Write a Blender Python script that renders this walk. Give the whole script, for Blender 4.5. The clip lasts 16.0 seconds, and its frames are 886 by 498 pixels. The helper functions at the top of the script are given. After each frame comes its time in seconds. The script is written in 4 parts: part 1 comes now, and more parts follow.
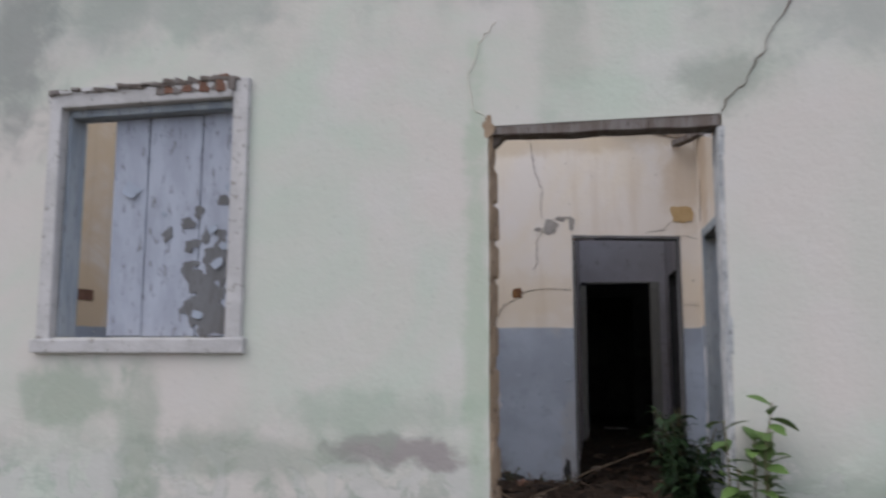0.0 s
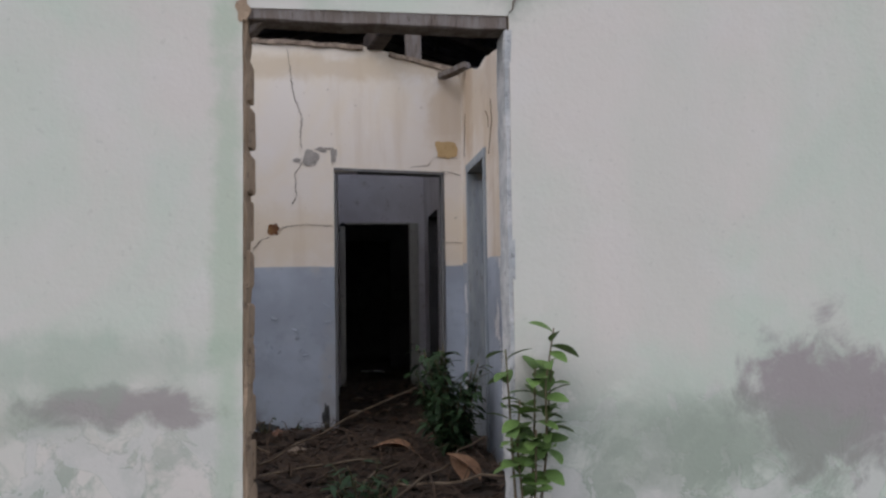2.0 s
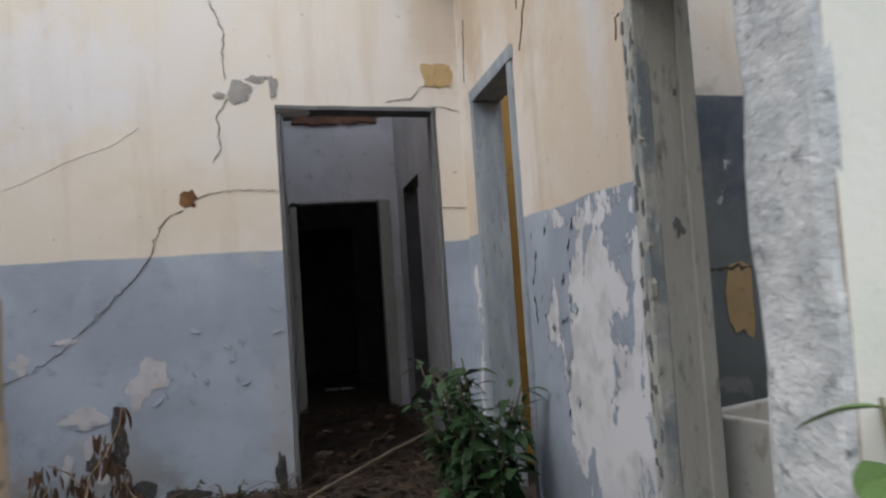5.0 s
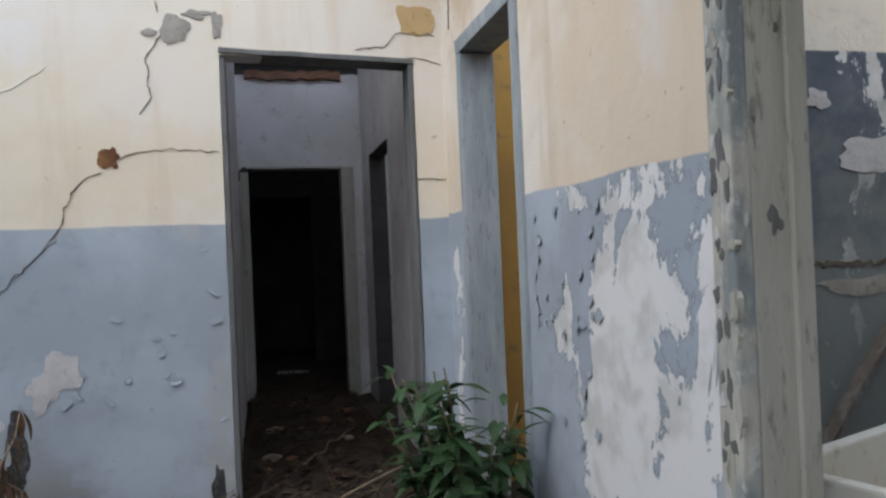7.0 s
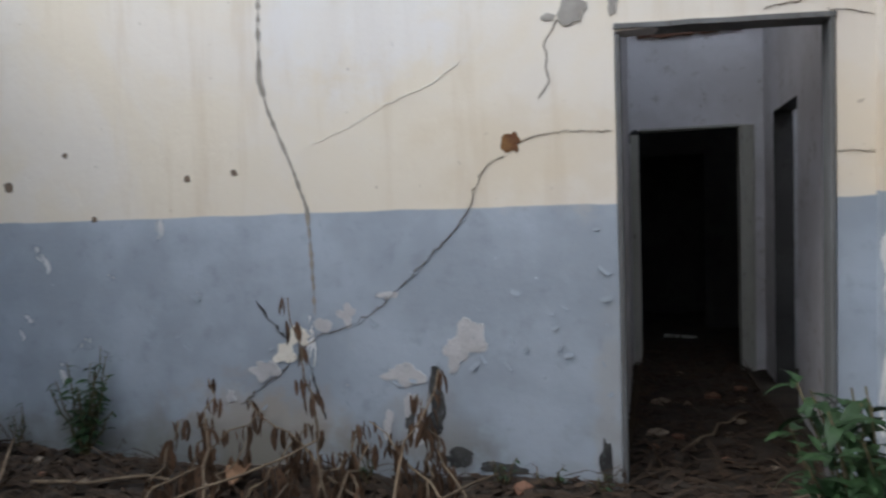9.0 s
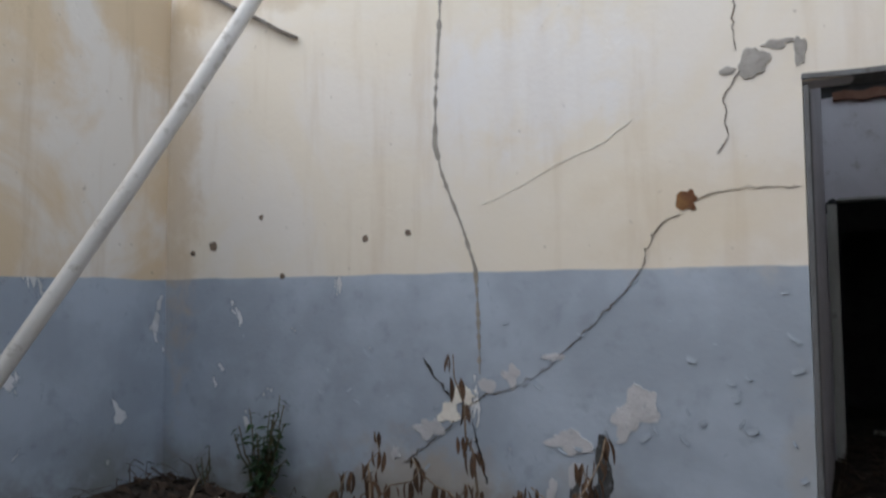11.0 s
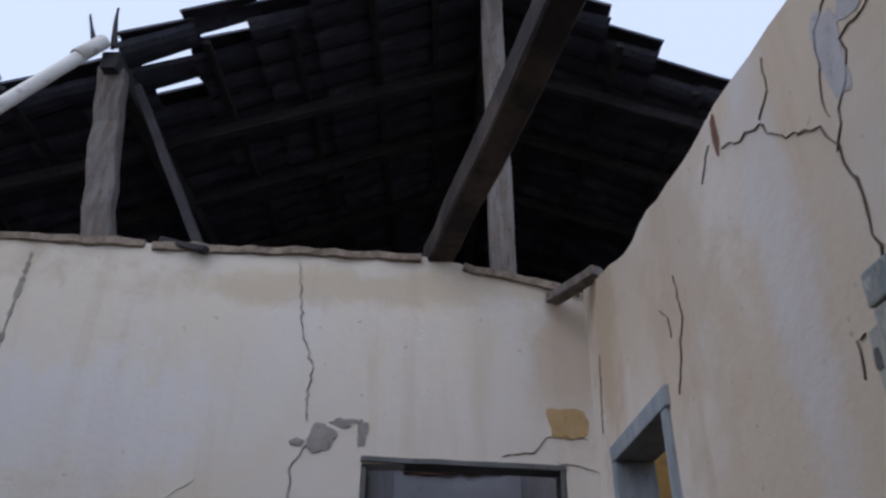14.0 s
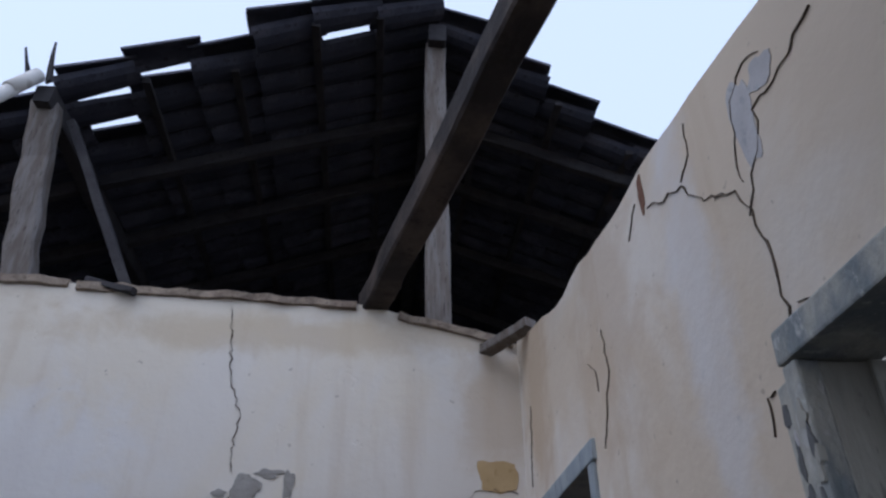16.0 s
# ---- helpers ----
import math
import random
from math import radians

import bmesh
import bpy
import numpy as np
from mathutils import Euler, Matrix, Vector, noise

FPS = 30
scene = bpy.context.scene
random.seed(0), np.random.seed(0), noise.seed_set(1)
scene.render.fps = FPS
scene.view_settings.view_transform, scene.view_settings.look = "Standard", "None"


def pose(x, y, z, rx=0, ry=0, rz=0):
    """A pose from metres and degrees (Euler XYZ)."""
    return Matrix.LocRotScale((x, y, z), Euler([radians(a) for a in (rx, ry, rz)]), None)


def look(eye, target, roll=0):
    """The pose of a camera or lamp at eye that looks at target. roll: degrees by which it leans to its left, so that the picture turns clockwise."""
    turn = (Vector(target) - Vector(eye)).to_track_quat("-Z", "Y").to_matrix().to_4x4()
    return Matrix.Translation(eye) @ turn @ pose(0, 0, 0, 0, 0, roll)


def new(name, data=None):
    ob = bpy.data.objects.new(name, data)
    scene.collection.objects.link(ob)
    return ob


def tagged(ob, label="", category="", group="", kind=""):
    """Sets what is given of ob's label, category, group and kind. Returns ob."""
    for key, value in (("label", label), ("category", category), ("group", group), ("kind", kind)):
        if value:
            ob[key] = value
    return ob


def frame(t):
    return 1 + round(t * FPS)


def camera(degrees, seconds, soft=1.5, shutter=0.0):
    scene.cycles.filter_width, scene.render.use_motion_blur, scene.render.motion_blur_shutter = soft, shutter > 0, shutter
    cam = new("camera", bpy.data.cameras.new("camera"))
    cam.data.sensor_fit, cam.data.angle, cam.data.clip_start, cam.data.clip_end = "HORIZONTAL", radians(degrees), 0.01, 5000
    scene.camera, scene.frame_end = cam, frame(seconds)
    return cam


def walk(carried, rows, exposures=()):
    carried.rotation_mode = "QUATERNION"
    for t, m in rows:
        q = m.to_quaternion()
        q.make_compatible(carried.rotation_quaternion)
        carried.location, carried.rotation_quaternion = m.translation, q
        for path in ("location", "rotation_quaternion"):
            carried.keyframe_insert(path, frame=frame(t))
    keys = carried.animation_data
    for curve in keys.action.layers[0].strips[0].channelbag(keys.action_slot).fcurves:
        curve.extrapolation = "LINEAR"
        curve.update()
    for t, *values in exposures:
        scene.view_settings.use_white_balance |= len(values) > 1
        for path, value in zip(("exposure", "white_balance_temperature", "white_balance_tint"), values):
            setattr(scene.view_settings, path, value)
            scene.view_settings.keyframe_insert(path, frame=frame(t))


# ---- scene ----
cam = camera(62.0, 16.0, soft=2.4, shutter=0.5)
PATH = [
    (0, (0.401, -2.79, 1.277), (-0.001, -0.845, 1.513), 0.1),
    (0.5, (0.511, -2.745, 1.231), (0.268, -0.772, 1.446), 1.6),
    (1, (0.549, -2.649, 1.224), (0.46, -0.659, 1.407), 1.4),
    (1.5, (0.396, -2.503, 1.225), (0.515, -0.512, 1.38), -0.1),
    (2, (0.327, -2.335, 1.193), (0.581, -0.354, 1.291), -0.8),
    (2.5, (0.358, -2.158, 1.176), (0.601, -0.175, 1.268), -1.2),
    (3, (0.403, -1.889, 1.169), (0.63, 0.096, 1.259), -1.8),
    (3.5, (0.329, -1.53, 1.132), (0.559, 0.455, 1.225), -2.5),
    (4, (0.287, -1.179, 1.125), (0.569, 0.798, 1.219), -3.1),
    (4.5, (0.295, -0.796, 1.11), (0.628, 1.173, 1.207), -3.7),
    (7, (0.36, 0.166, 1.187), (0.842, 2.107, 1.194), -2.4),
    (7.5, (0.365, 0.212, 1.284), (0.594, 2.198, 1.212), -2.7),
    (8, (0.429, 0.251, 1.314), (0.322, 2.246, 1.209), -2.2),
    (8.5, (0.399, 0.23, 1.329), (0.068, 2.199, 1.225), -2.1),
    (9, (0.339, 0.214, 1.349), (-0.194, 2.139, 1.244), -1.9),
    (11.5, (0.391, 0.297, 1.21), (-0.593, 2.008, 1.539), 1.2),
    (12, (0.55, 0.354, 1.265), (-0.278, 2.073, 1.863), 2.8),
    (12.5, (0.487, 0.353, 1.356), (-0.07, 2.133, 2.078), 4.2),
    (13, (0.502, 0.316, 1.339), (0.193, 2.102, 2.185), 3.9),
    (13.5, (0.519, 0.355, 1.369), (0.389, 2.134, 2.273), 2.3),
    (14, (0.536, 0.358, 1.379), (0.551, 2.107, 2.349), 0.5),
    (14.5, (0.551, 0.358, 1.391), (0.629, 2.078, 2.409), -0.4),
    (15, (0.551, 0.349, 1.384), (0.665, 2.045, 2.437), -0.5),
    (15.5, (0.561, 0.357, 1.384), (0.698, 2.041, 2.454), -0.2),
    (16, (0.562, 0.35, 1.38), (0.731, 2.024, 2.462), -0.5),
]

EXPOSURES = [(0.0, 0.42, 6400, 16), (2.0, 0.42, 6400, 16), (3.5, 0.68, 6400, 15), (4.5, 0.85, 6500, 12), (7.0, 1.22, 6300, 8), (9.0, 1.15, 6250, 8), (11.5, 0.67, 6300, 9), (12.2, -0.06, 6100, 9), (13.0, -0.12, 6050, 12), (14.5, 0.06, 5600, 15), (16.0, 0.09, 5500, 14)]
walk(cam, [(t, look(eye, target, roll)) for t, eye, target, roll in PATH], EXPOSURES)

# ---- light: an overcast late afternoon ----
world = bpy.data.worlds.new("sky")
world.use_nodes = True
scene.world = world
wn = world.node_tree
sky = wn.nodes.new("ShaderNodeTexSky")
sky.sky_type = "NISHITA"
sky.sun_disc = False
sky.sun_elevation, sky.sun_rotation = radians(48), radians(236)
sky.air_density, sky.dust_density, sky.ozone_density = 1.0, 4.0, 1.0
cloud = wn.nodes.new("ShaderNodeMix")
cloud.data_type = "RGBA"
cloud.inputs[0].default_value = 0.8
cloud.inputs[7].default_value = (6.7, 7.3, 8.4, 1.0)  # a closed layer of high cloud
wn.links.new(sky.outputs[0], cloud.inputs[6])
wn.links.new(cloud.outputs[2], wn.nodes["Background"].inputs[0])
wn.nodes["Background"].inputs[1].default_value = 0.13
sun = new("sun", bpy.data.lights.new("sun", "SUN"))
sun.data.energy, sun.data.angle, sun.data.color = 0.7, radians(60), (1.0, 0.96, 0.92)
sun.matrix_world = look((-6, -4, 9), (0, 0, 0))


# ---- materials ----
class Nodes:
    """A small builder for one node material."""

    def __init__(self, name, rough=0.85, metal=0.0):
        self.m = bpy.data.materials.new(name)
        self.m.use_nodes = True
        self.t = self.m.node_tree
        self.b = self.t.nodes["Principled BSDF"]
        self.b.inputs["Roughness"].default_value = rough
        self.b.inputs["Metallic"].default_value = metal
        self.b.inputs["Specular IOR Level"].default_value = 0.25
        self.pos = self.t.nodes.new("ShaderNodeTexCoord").outputs["Object"]

    def put(self, socket, value):
        if isinstance(value, (int, float)):
            socket.default_value = value
        elif isinstance(value, (tuple, list)):
            socket.default_value = (*value, 1.0) if len(value) == 3 and socket.type == "RGBA" else value
        else:
            self.t.links.new(value, socket)

    def scaled(self, sx, sy, sz):
        n = self.t.nodes.new("ShaderNodeMapping")
        n.inputs["Scale"].default_value = (sx, sy, sz)
        self.t.links.new(self.pos, n.inputs[0])
        return n.outputs[0]

    def noise(self, scale, detail=4.0, rough=0.55, vec=None, warp=0.0):
        n = self.t.nodes.new("ShaderNodeTexNoise")
        n.inputs["Scale"].default_value, n.inputs["Detail"].default_value, n.inputs["Roughness"].default_value = scale, detail, rough
        n.inputs["Distortion"].default_value = warp
        self.t.links.new(vec or self.pos, n.inputs["Vector"])
        return n.outputs["Fac"]

    def ramp(self, fac, lo, hi):
        n = self.t.nodes.new("ShaderNodeMapRange")
        n.interpolation_type = "SMOOTHSTEP"
        n.inputs["From Min"].default_value, n.inputs["From Max"].default_value = lo, hi
        self.t.links.new(fac, n.inputs["Value"])
        return n.outputs[0]

    def math(self, op, a, b=0.0):
        n = self.t.nodes.new("ShaderNodeMath")
        n.operation = op
        self.put(n.inputs[0], a)
        self.put(n.inputs[1], b)
        return n.outputs[0]

    def mix(self, fac, a, b, mode="MIX"):
        n = self.t.nodes.new("ShaderNodeMix")
        n.data_type, n.blend_type = "RGBA", mode
        self.put(n.inputs[0], fac)
        self.put(n.inputs[6], a)
        self.put(n.inputs[7], b)
        return n.outputs[2]

    def axis(self, i):
        n = self.t.nodes.new("ShaderNodeSeparateXYZ")
        self.t.links.new(self.pos, n.inputs[0])
        return n.outputs[i]

    def spot(self, i, u, z, w, h, soft=0.35):
        """A blotch of its own shape round a place on a wall."""
        du = self.math("DIVIDE", self.math("SUBTRACT", self.axis(i), u), w)
        dz = self.math("DIVIDE", self.math("SUBTRACT", self.axis(2), z), h)
        r = self.math("SQRT", self.math("ADD", self.math("MULTIPLY", du, du), self.math("MULTIPLY", dz, dz)))
        r = self.math("ADD", r, self.math("MULTIPLY", self.math("SUBTRACT", self.noise(6, 6, 0.6, warp=0.4), 0.5), 2.6))
        return self.ramp(r, 1.0 + soft * 1.6, 1.0 - soft * 1.6)

    def random(self):
        return self.t.nodes.new("ShaderNodeObjectInfo").outputs["Random"]

    def island(self):
        return self.t.nodes.new("ShaderNodeNewGeometry").outputs["Random Per Island"]

    def done(self, colour, height=None, strength=0.4, distance=0.01):
        self.put(self.b.inputs["Base Color"], colour)
        if height is not None:
            n = self.t.nodes.new("ShaderNodeBump")
            n.inputs["Strength"].default_value, n.inputs["Distance"].default_value = strength, distance
            self.t.links.new(height, n.inputs["Height"])
            self.t.links.new(n.outputs[0], self.b.inputs["Normal"])
        return self.m


def facade_paint():
    """Faded lime wash, cream where it is rubbed and mint where it is thick, with mould and fallen skins near the foot and the coping."""
    n = Nodes("facade_paint", 0.9)
    base = n.mix(n.ramp(n.noise(0.9, 5, 0.6, warp=0.6), 0.36, 0.66), (0.56, 0.525, 0.468), (0.475, 0.532, 0.44))
    base = n.mix(n.math("MULTIPLY", n.ramp(n.noise(3.5, 5), 0.45, 0.75), 0.6), base, (0.57, 0.545, 0.50))
    base = n.mix(n.math("MULTIPLY", n.ramp(n.noise(2.2, 4, 0.55, n.scaled(1, 1, 0.3)), 0.5, 0.7), 0.25), base, (0.43, 0.485, 0.40))
    z = n.axis(2)
    low = n.ramp(n.math("ADD", z, n.math("MULTIPLY", n.noise(1.3, 3), 0.7)), 1.38, 0.78)
    skin = n.noise(3.0, 7, 0.66, warp=0.7)
    damp = n.math("MULTIPLY", low, n.ramp(skin, 0.46, 0.58))
    base = n.mix(n.math("MULTIPLY", damp, 0.75), base, (0.25, 0.30, 0.235))
    fallen = n.math("MULTIPLY", n.ramp(n.math("ADD", z, n.math("MULTIPLY", n.noise(2.4, 5, 0.6), 0.5)), 1.06, 0.98), n.ramp(n.noise(4.6, 6, 0.62, warp=0.9), 0.505, 0.52))
    base = n.mix(n.math("MULTIPLY", fallen, 0.7), base, (0.50, 0.495, 0.45))
    rim = n.math("SUBTRACT", n.ramp(n.noise(4.6, 6, 0.62, warp=0.9), 0.48, 0.505), n.ramp(n.noise(4.6, 6, 0.62, warp=0.9), 0.505, 0.52))
    base = n.mix(n.math("MULTIPLY", n.math("MULTIPLY", rim, low), 0.45), base, (0.29, 0.33, 0.27))
    high = n.math("MULTIPLY", n.ramp(z, 2.25, 3.0), n.ramp(n.noise(2.0, 5, 0.6, n.scaled(1.0, 1.0, 0.45)), 0.42, 0.65))
    base = n.mix(n.math("MULTIPLY", high, 0.5), base, (0.30, 0.33, 0.285))
    for u, z0, w, h, k, c, soft in ((-0.39, 0.803, 0.296, 0.06, 0.95, (0.30, 0.275, 0.255), 0.2),
                                    (-0.258, 0.765, 0.154, 0.055, 0.9, (0.30, 0.275, 0.255), 0.2),
                                    (2.133, 0.754, 0.296, 0.241, 0.95, (0.29, 0.26, 0.25), 0.2),
                                    (1.738, 0.578, 0.461, 0.143, 0.6, (0.24, 0.28, 0.22), 0.35),
                                    (1.387, 0.666, 0.329, 0.11, 0.5, (0.27, 0.31, 0.25), 0.35),
                                    (-1.992, 0.995, 0.219, 0.154, 0.6, (0.25, 0.32, 0.23), 0.35),
                                    (-1.63, 0.82, 0.11, 0.307, 0.5, (0.25, 0.31, 0.23), 0.35),
                                    (-1.136, 0.754, 0.494, 0.088, 0.5, (0.25, 0.3, 0.23), 0.35),
                                    (-0.533, 0.951, 0.384, 0.088, 0.45, (0.29, 0.37, 0.28), 0.35),
                                    (0.926, 2.311, 0.176, 0.11, 0.5, (0.2, 0.24, 0.19), 0.35),
                                    (-0.088, 1.193, 0.049, 1.097, 0.5, (0.32, 0.42, 0.29), 0.35),
                                    (-2.452, 2.728, 0.241, 0.439, 0.7, (0.2, 0.22, 0.2), 0.35),
                                    (1.607, 2.619, 0.548, 0.197, 0.5, (0.27, 0.3, 0.27), 0.35),
                                    (0.29, 2.893, 0.878, 0.154, 0.5, (0.25, 0.28, 0.25), 0.35),
                                    (0.29, 2.531, 0.11, 0.384, 0.35, (0.3, 0.36, 0.28), 0.35),
                                    (-1.575, 2.893, 0.548, 0.219, 0.5, (0.26, 0.3, 0.26), 0.35)):
        base = n.mix(n.math("MULTIPLY", n.spot(0, u, z0, w, h, soft), k), base, c)
    fine = n.noise(60, 3)
    base = n.mix(n.math("MULTIPLY", n.ramp(n.noise(38, 2), 0.66, 0.75), 0.2), base, (0.3, 0.3, 0.26))
    relief = n.math("ADD", n.noise(7, 4), n.math("MULTIPLY", fine, 0.25))
    return n.done(base, n.math("ADD", relief, n.math("MULTIPLY", fallen, -0.3)), 0.35, 0.012)


def room_paint(name, peel, line=1.355, upper=(0.69, 0.62, 0.51), lower=(0.30, 0.337, 0.385), streaks=0.28, spots=(), bare_areas=()):
    """Distemper above a painted dado; peel is how much of the dado has flaked to the white undercoat."""
    n = Nodes(name, 0.85)
    up = n.mix(n.ramp(n.noise(1.1, 5, 0.6, warp=0.5), 0.42, 0.62), upper, (0.69, 0.64, 0.57))
    streak = n.ramp(n.noise(5, 4, 0.6, n.scaled(1, 1, 0.12)), 0.52, 0.72)
    up = n.mix(n.math("MULTIPLY", streak, streaks), up, (0.50, 0.39, 0.26))
    up = n.mix(n.math("MULTIPLY", n.ramp(n.noise(22, 2), 0.70, 0.76), 0.5), up, (0.30, 0.25, 0.19))
    low = n.mix(n.ramp(n.noise(1.7, 4), 0.4, 0.65), lower, tuple(c * 1.25 for c in lower))
    low = n.mix(n.math("MULTIPLY", n.ramp(n.noise(9, 5), 0.55, 0.75), 0.4), low, tuple(c * 0.72 for c in lower))
    cells = n.noise(4.2, 7, 0.66, n.scaled(1, 1, 0.62), warp=0.5)
    for i, u, z0, w, h, k in bare_areas:
        du = n.math("DIVIDE", n.math("SUBTRACT", n.axis(i), u), w)
        dz = n.math("DIVIDE", n.math("SUBTRACT", n.axis(2), z0), h)
        r = n.math("ADD", n.math("MULTIPLY", du, du), n.math("MULTIPLY", dz, dz))
        cells = n.math("ADD", cells, n.math("MULTIPLY", n.ramp(r, 1.5, 0.3), k))
    flake = n.ramp(cells, 0.70 - peel, 0.712 - peel)
    rim = n.math("SUBTRACT", n.ramp(cells, 0.675 - peel, 0.70 - peel), flake)
    low = n.mix(n.math("MULTIPLY", rim, 0.45), low, (0.13, 0.16, 0.18))
    bare = n.mix(n.ramp(n.noise(6, 4), 0.45, 0.65), (0.66, 0.66, 0.66), (0.52, 0.52, 0.51))
    low = n.mix(flake, low, bare)
    soil = n.math("MULTIPLY", n.ramp(n.math("ADD", n.axis(2), n.math("MULTIPLY", n.noise(3, 4), 0.6)), 0.75, 0.35), n.ramp(n.noise(4, 5), 0.4, 0.6))
    low = n.mix(n.math("MULTIPLY", soil, 0.6), low, (0.16, 0.15, 0.12))
    edge = n.math("ADD", n.axis(2), n.math("MULTIPLY", n.math("SUBTRACT", n.noise(3, 3), 0.5), 0.03))
    col = n.mix(n.ramp(edge, line - 0.004, line + 0.004), low, up)
    for i, u, z0, w, h, k, c in spots:
        col = n.mix(n.math("MULTIPLY", n.spot(i, u, z0, w, h), k), col, c)
    relief = n.math("ADD", n.math("MULTIPLY", n.noise(6, 4), 0.8), n.math("MULTIPLY", flake, -0.25))
    relief = n.math("ADD", relief, n.math("MULTIPLY", n.noise(45, 3), 0.18))
    return n.done(col, relief, 0.45, 0.012)


def mottled(name, a, b, c, scale=4.0, rough=0.85, bump=0.4, grain=(1, 1, 1), vary=0.0, islands=False):
    """Two colours in large patches, a third in fine wear; vary shifts alike pieces against one another."""
    n = Nodes(name, rough)
    vec = n.scaled(*grain)
    col = n.mix(n.ramp(n.noise(scale, 5, 0.6, vec), 0.38, 0.62), a, b)
    col = n.mix(n.math("MULTIPLY", n.ramp(n.noise(scale * 4.3, 5, 0.65, vec), 0.56, 0.68), 0.8), col, c)
    if vary:
        r = n.island() if islands else n.random()
        col = n.mix(n.math("MULTIPLY", r, vary), col, c)
    return n.done(col, n.noise(scale * 6, 5, 0.6, vec), bump, 0.008)


FACADE = facade_paint()
ROOM = room_paint("room_paint", 0.05, spots=((0, 1.15, 2.65, 0.17, 0.36, 0.45, (0.50, 0.38, 0.24)), (0, 0.3, 2.98, 1.2, 0.09, 0.5, (0.50, 0.39, 0.24)), (0, -2.6, 3.12, 1.2, 0.12, 0.5, (0.44, 0.34, 0.22)), (0, -0.15, 1.6, 0.5, 0.2, 0.35, (0.60, 0.50, 0.36)), (0, -3.5, 2.3, 0.18, 1.2, 0.5, (0.5, 0.37, 0.22)), (0, -1.0, 2.3, 0.5, 0.3, 0.5, (0.70, 0.70, 0.72)), (0, -1.62, 0.22, 0.40, 0.24, 0.65, (0.36, 0.30, 0.23)), (0, -0.72, 0.25, 0.16, 0.22, 0.6, (0.33, 0.33, 0.33)), (0, 0.16, 0.3, 0.06, 0.5, 0.5, (0.36, 0.35, 0.33)), (0, -2.2, 0.12, 1.6, 0.12, 0.5, (0.20, 0.20, 0.18))))
PEEL = room_paint("peeling_room_paint", 0.03, 1.372, upper=(0.63, 0.54, 0.425), streaks=0.45, bare_areas=((1, 1.66, 0.74, 0.48, 0.66, 0.24), (1, 2.15, 0.80, 0.24, 0.36, 0.12), (1, 1.9, 1.33, 0.6, 0.06, 0.10), (1, 3.5, 0.7, 0.12, 0.7, 0.13)), spots=((1, 2.3, 2.5, 0.3, 0.5, 0.5, (0.48, 0.37, 0.25)), (1, 1.7, 2.2, 0.1, 0.5, 0.5, (0.66, 0.66, 0.68)), (1, 3.3, 2.6, 0.2, 0.5, 0.5, (0.46, 0.33, 0.20))))
LEFT = room_paint("left_room_paint", 0.10, upper=(0.62, 0.49, 0.33), streaks=0.5)
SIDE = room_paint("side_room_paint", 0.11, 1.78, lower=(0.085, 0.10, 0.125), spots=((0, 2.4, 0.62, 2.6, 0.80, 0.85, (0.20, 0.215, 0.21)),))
CORRIDOR = mottled("corridor_paint", (0.62, 0.60, 0.615), (0.54, 0.52, 0.525), (0.40, 0.37, 0.35), 2.0)
OCHRE = mottled("ochre_paint", (0.52, 0.32, 0.09), (0.45, 0.28, 0.09), (0.30, 0.20, 0.10), 2.5)
REVEAL = mottled("exposed_earth_brick", (0.26, 0.19, 0.125), (0.33, 0.245, 0.165), (0.12, 0.085, 0.06), 6.0, bump=0.9)
PLASTER = mottled("bare_plaster", (0.34, 0.32, 0.29), (0.28, 0.26, 0.235), (0.20, 0.18, 0.16), 7.0, bump=0.7)
WHITEWASH = mottled("white_undercoat", (0.50, 0.49, 0.49), (0.44, 0.43, 0.43), (0.33, 0.34, 0.36), 7.0, bump=0.5)
YELLOW_PATCH = mottled("yellow_old_paint", (0.50, 0.36, 0.19), (0.45, 0.32, 0.16), (0.36, 0.24, 0.11), 6.0)
BLUE_WOOD = mottled("blue_grey_painted_wood", (0.25, 0.29, 0.32), (0.33, 0.365, 0.385), (0.14, 0.145, 0.14), 5.0, 0.7, 0.6, (3, 3, 0.5))
GREY_WOOD = mottled("pale_grey_painted_wood", (0.36, 0.39, 0.44), (0.30, 0.325, 0.37), (0.13, 0.135, 0.13), 4.0, 0.75, 0.7, (2, 2, 0.7))
PALE_WOOD = mottled("peeling_whitish_wood", (0.50, 0.49, 0.47), (0.43, 0.42, 0.40), (0.22, 0.20, 0.17), 6.0, 0.8, 0.8)
DRAB_WOOD = mottled("drab_painted_wood", (0.35, 0.34, 0.295), (0.39, 0.38, 0.335), (0.19, 0.19, 0.165), 4.0, 0.75, 0.5, (2, 2, 0.5))
OLD_WOOD = mottled("weathered_grey_timber", (0.14, 0.115, 0.095), (0.20, 0.18, 0.165), (0.06, 0.045, 0.035), 5.0, 0.9, 0.9, (4, 4, 0.6))
CHAR_WOOD = mottled("blackened_timber", (0.024, 0.020, 0.019), (0.068, 0.052, 0.043), (0.02, 0.016, 0.014), 3.5, 0.9, 0.9, (1, 1, 1))
# Timber colour holds the shade under the roof, so rafters barely stand out.
DARK_WOOD = mottled("shade_dark_roof_timber", (0.034, 0.031, 0.034), (0.05, 0.046, 0.047), (0.02, 0.018, 0.018), 5.0, 0.9, 0.7)
# Soot plus the bluish haze under the roof, both put into the clay colour.
TILE = mottled("soot_shade_clay_tile", (0.05, 0.052, 0.07), (0.085, 0.083, 0.102), (0.02, 0.021, 0.027), 5.0, 0.92, 0.7, vary=0.6)
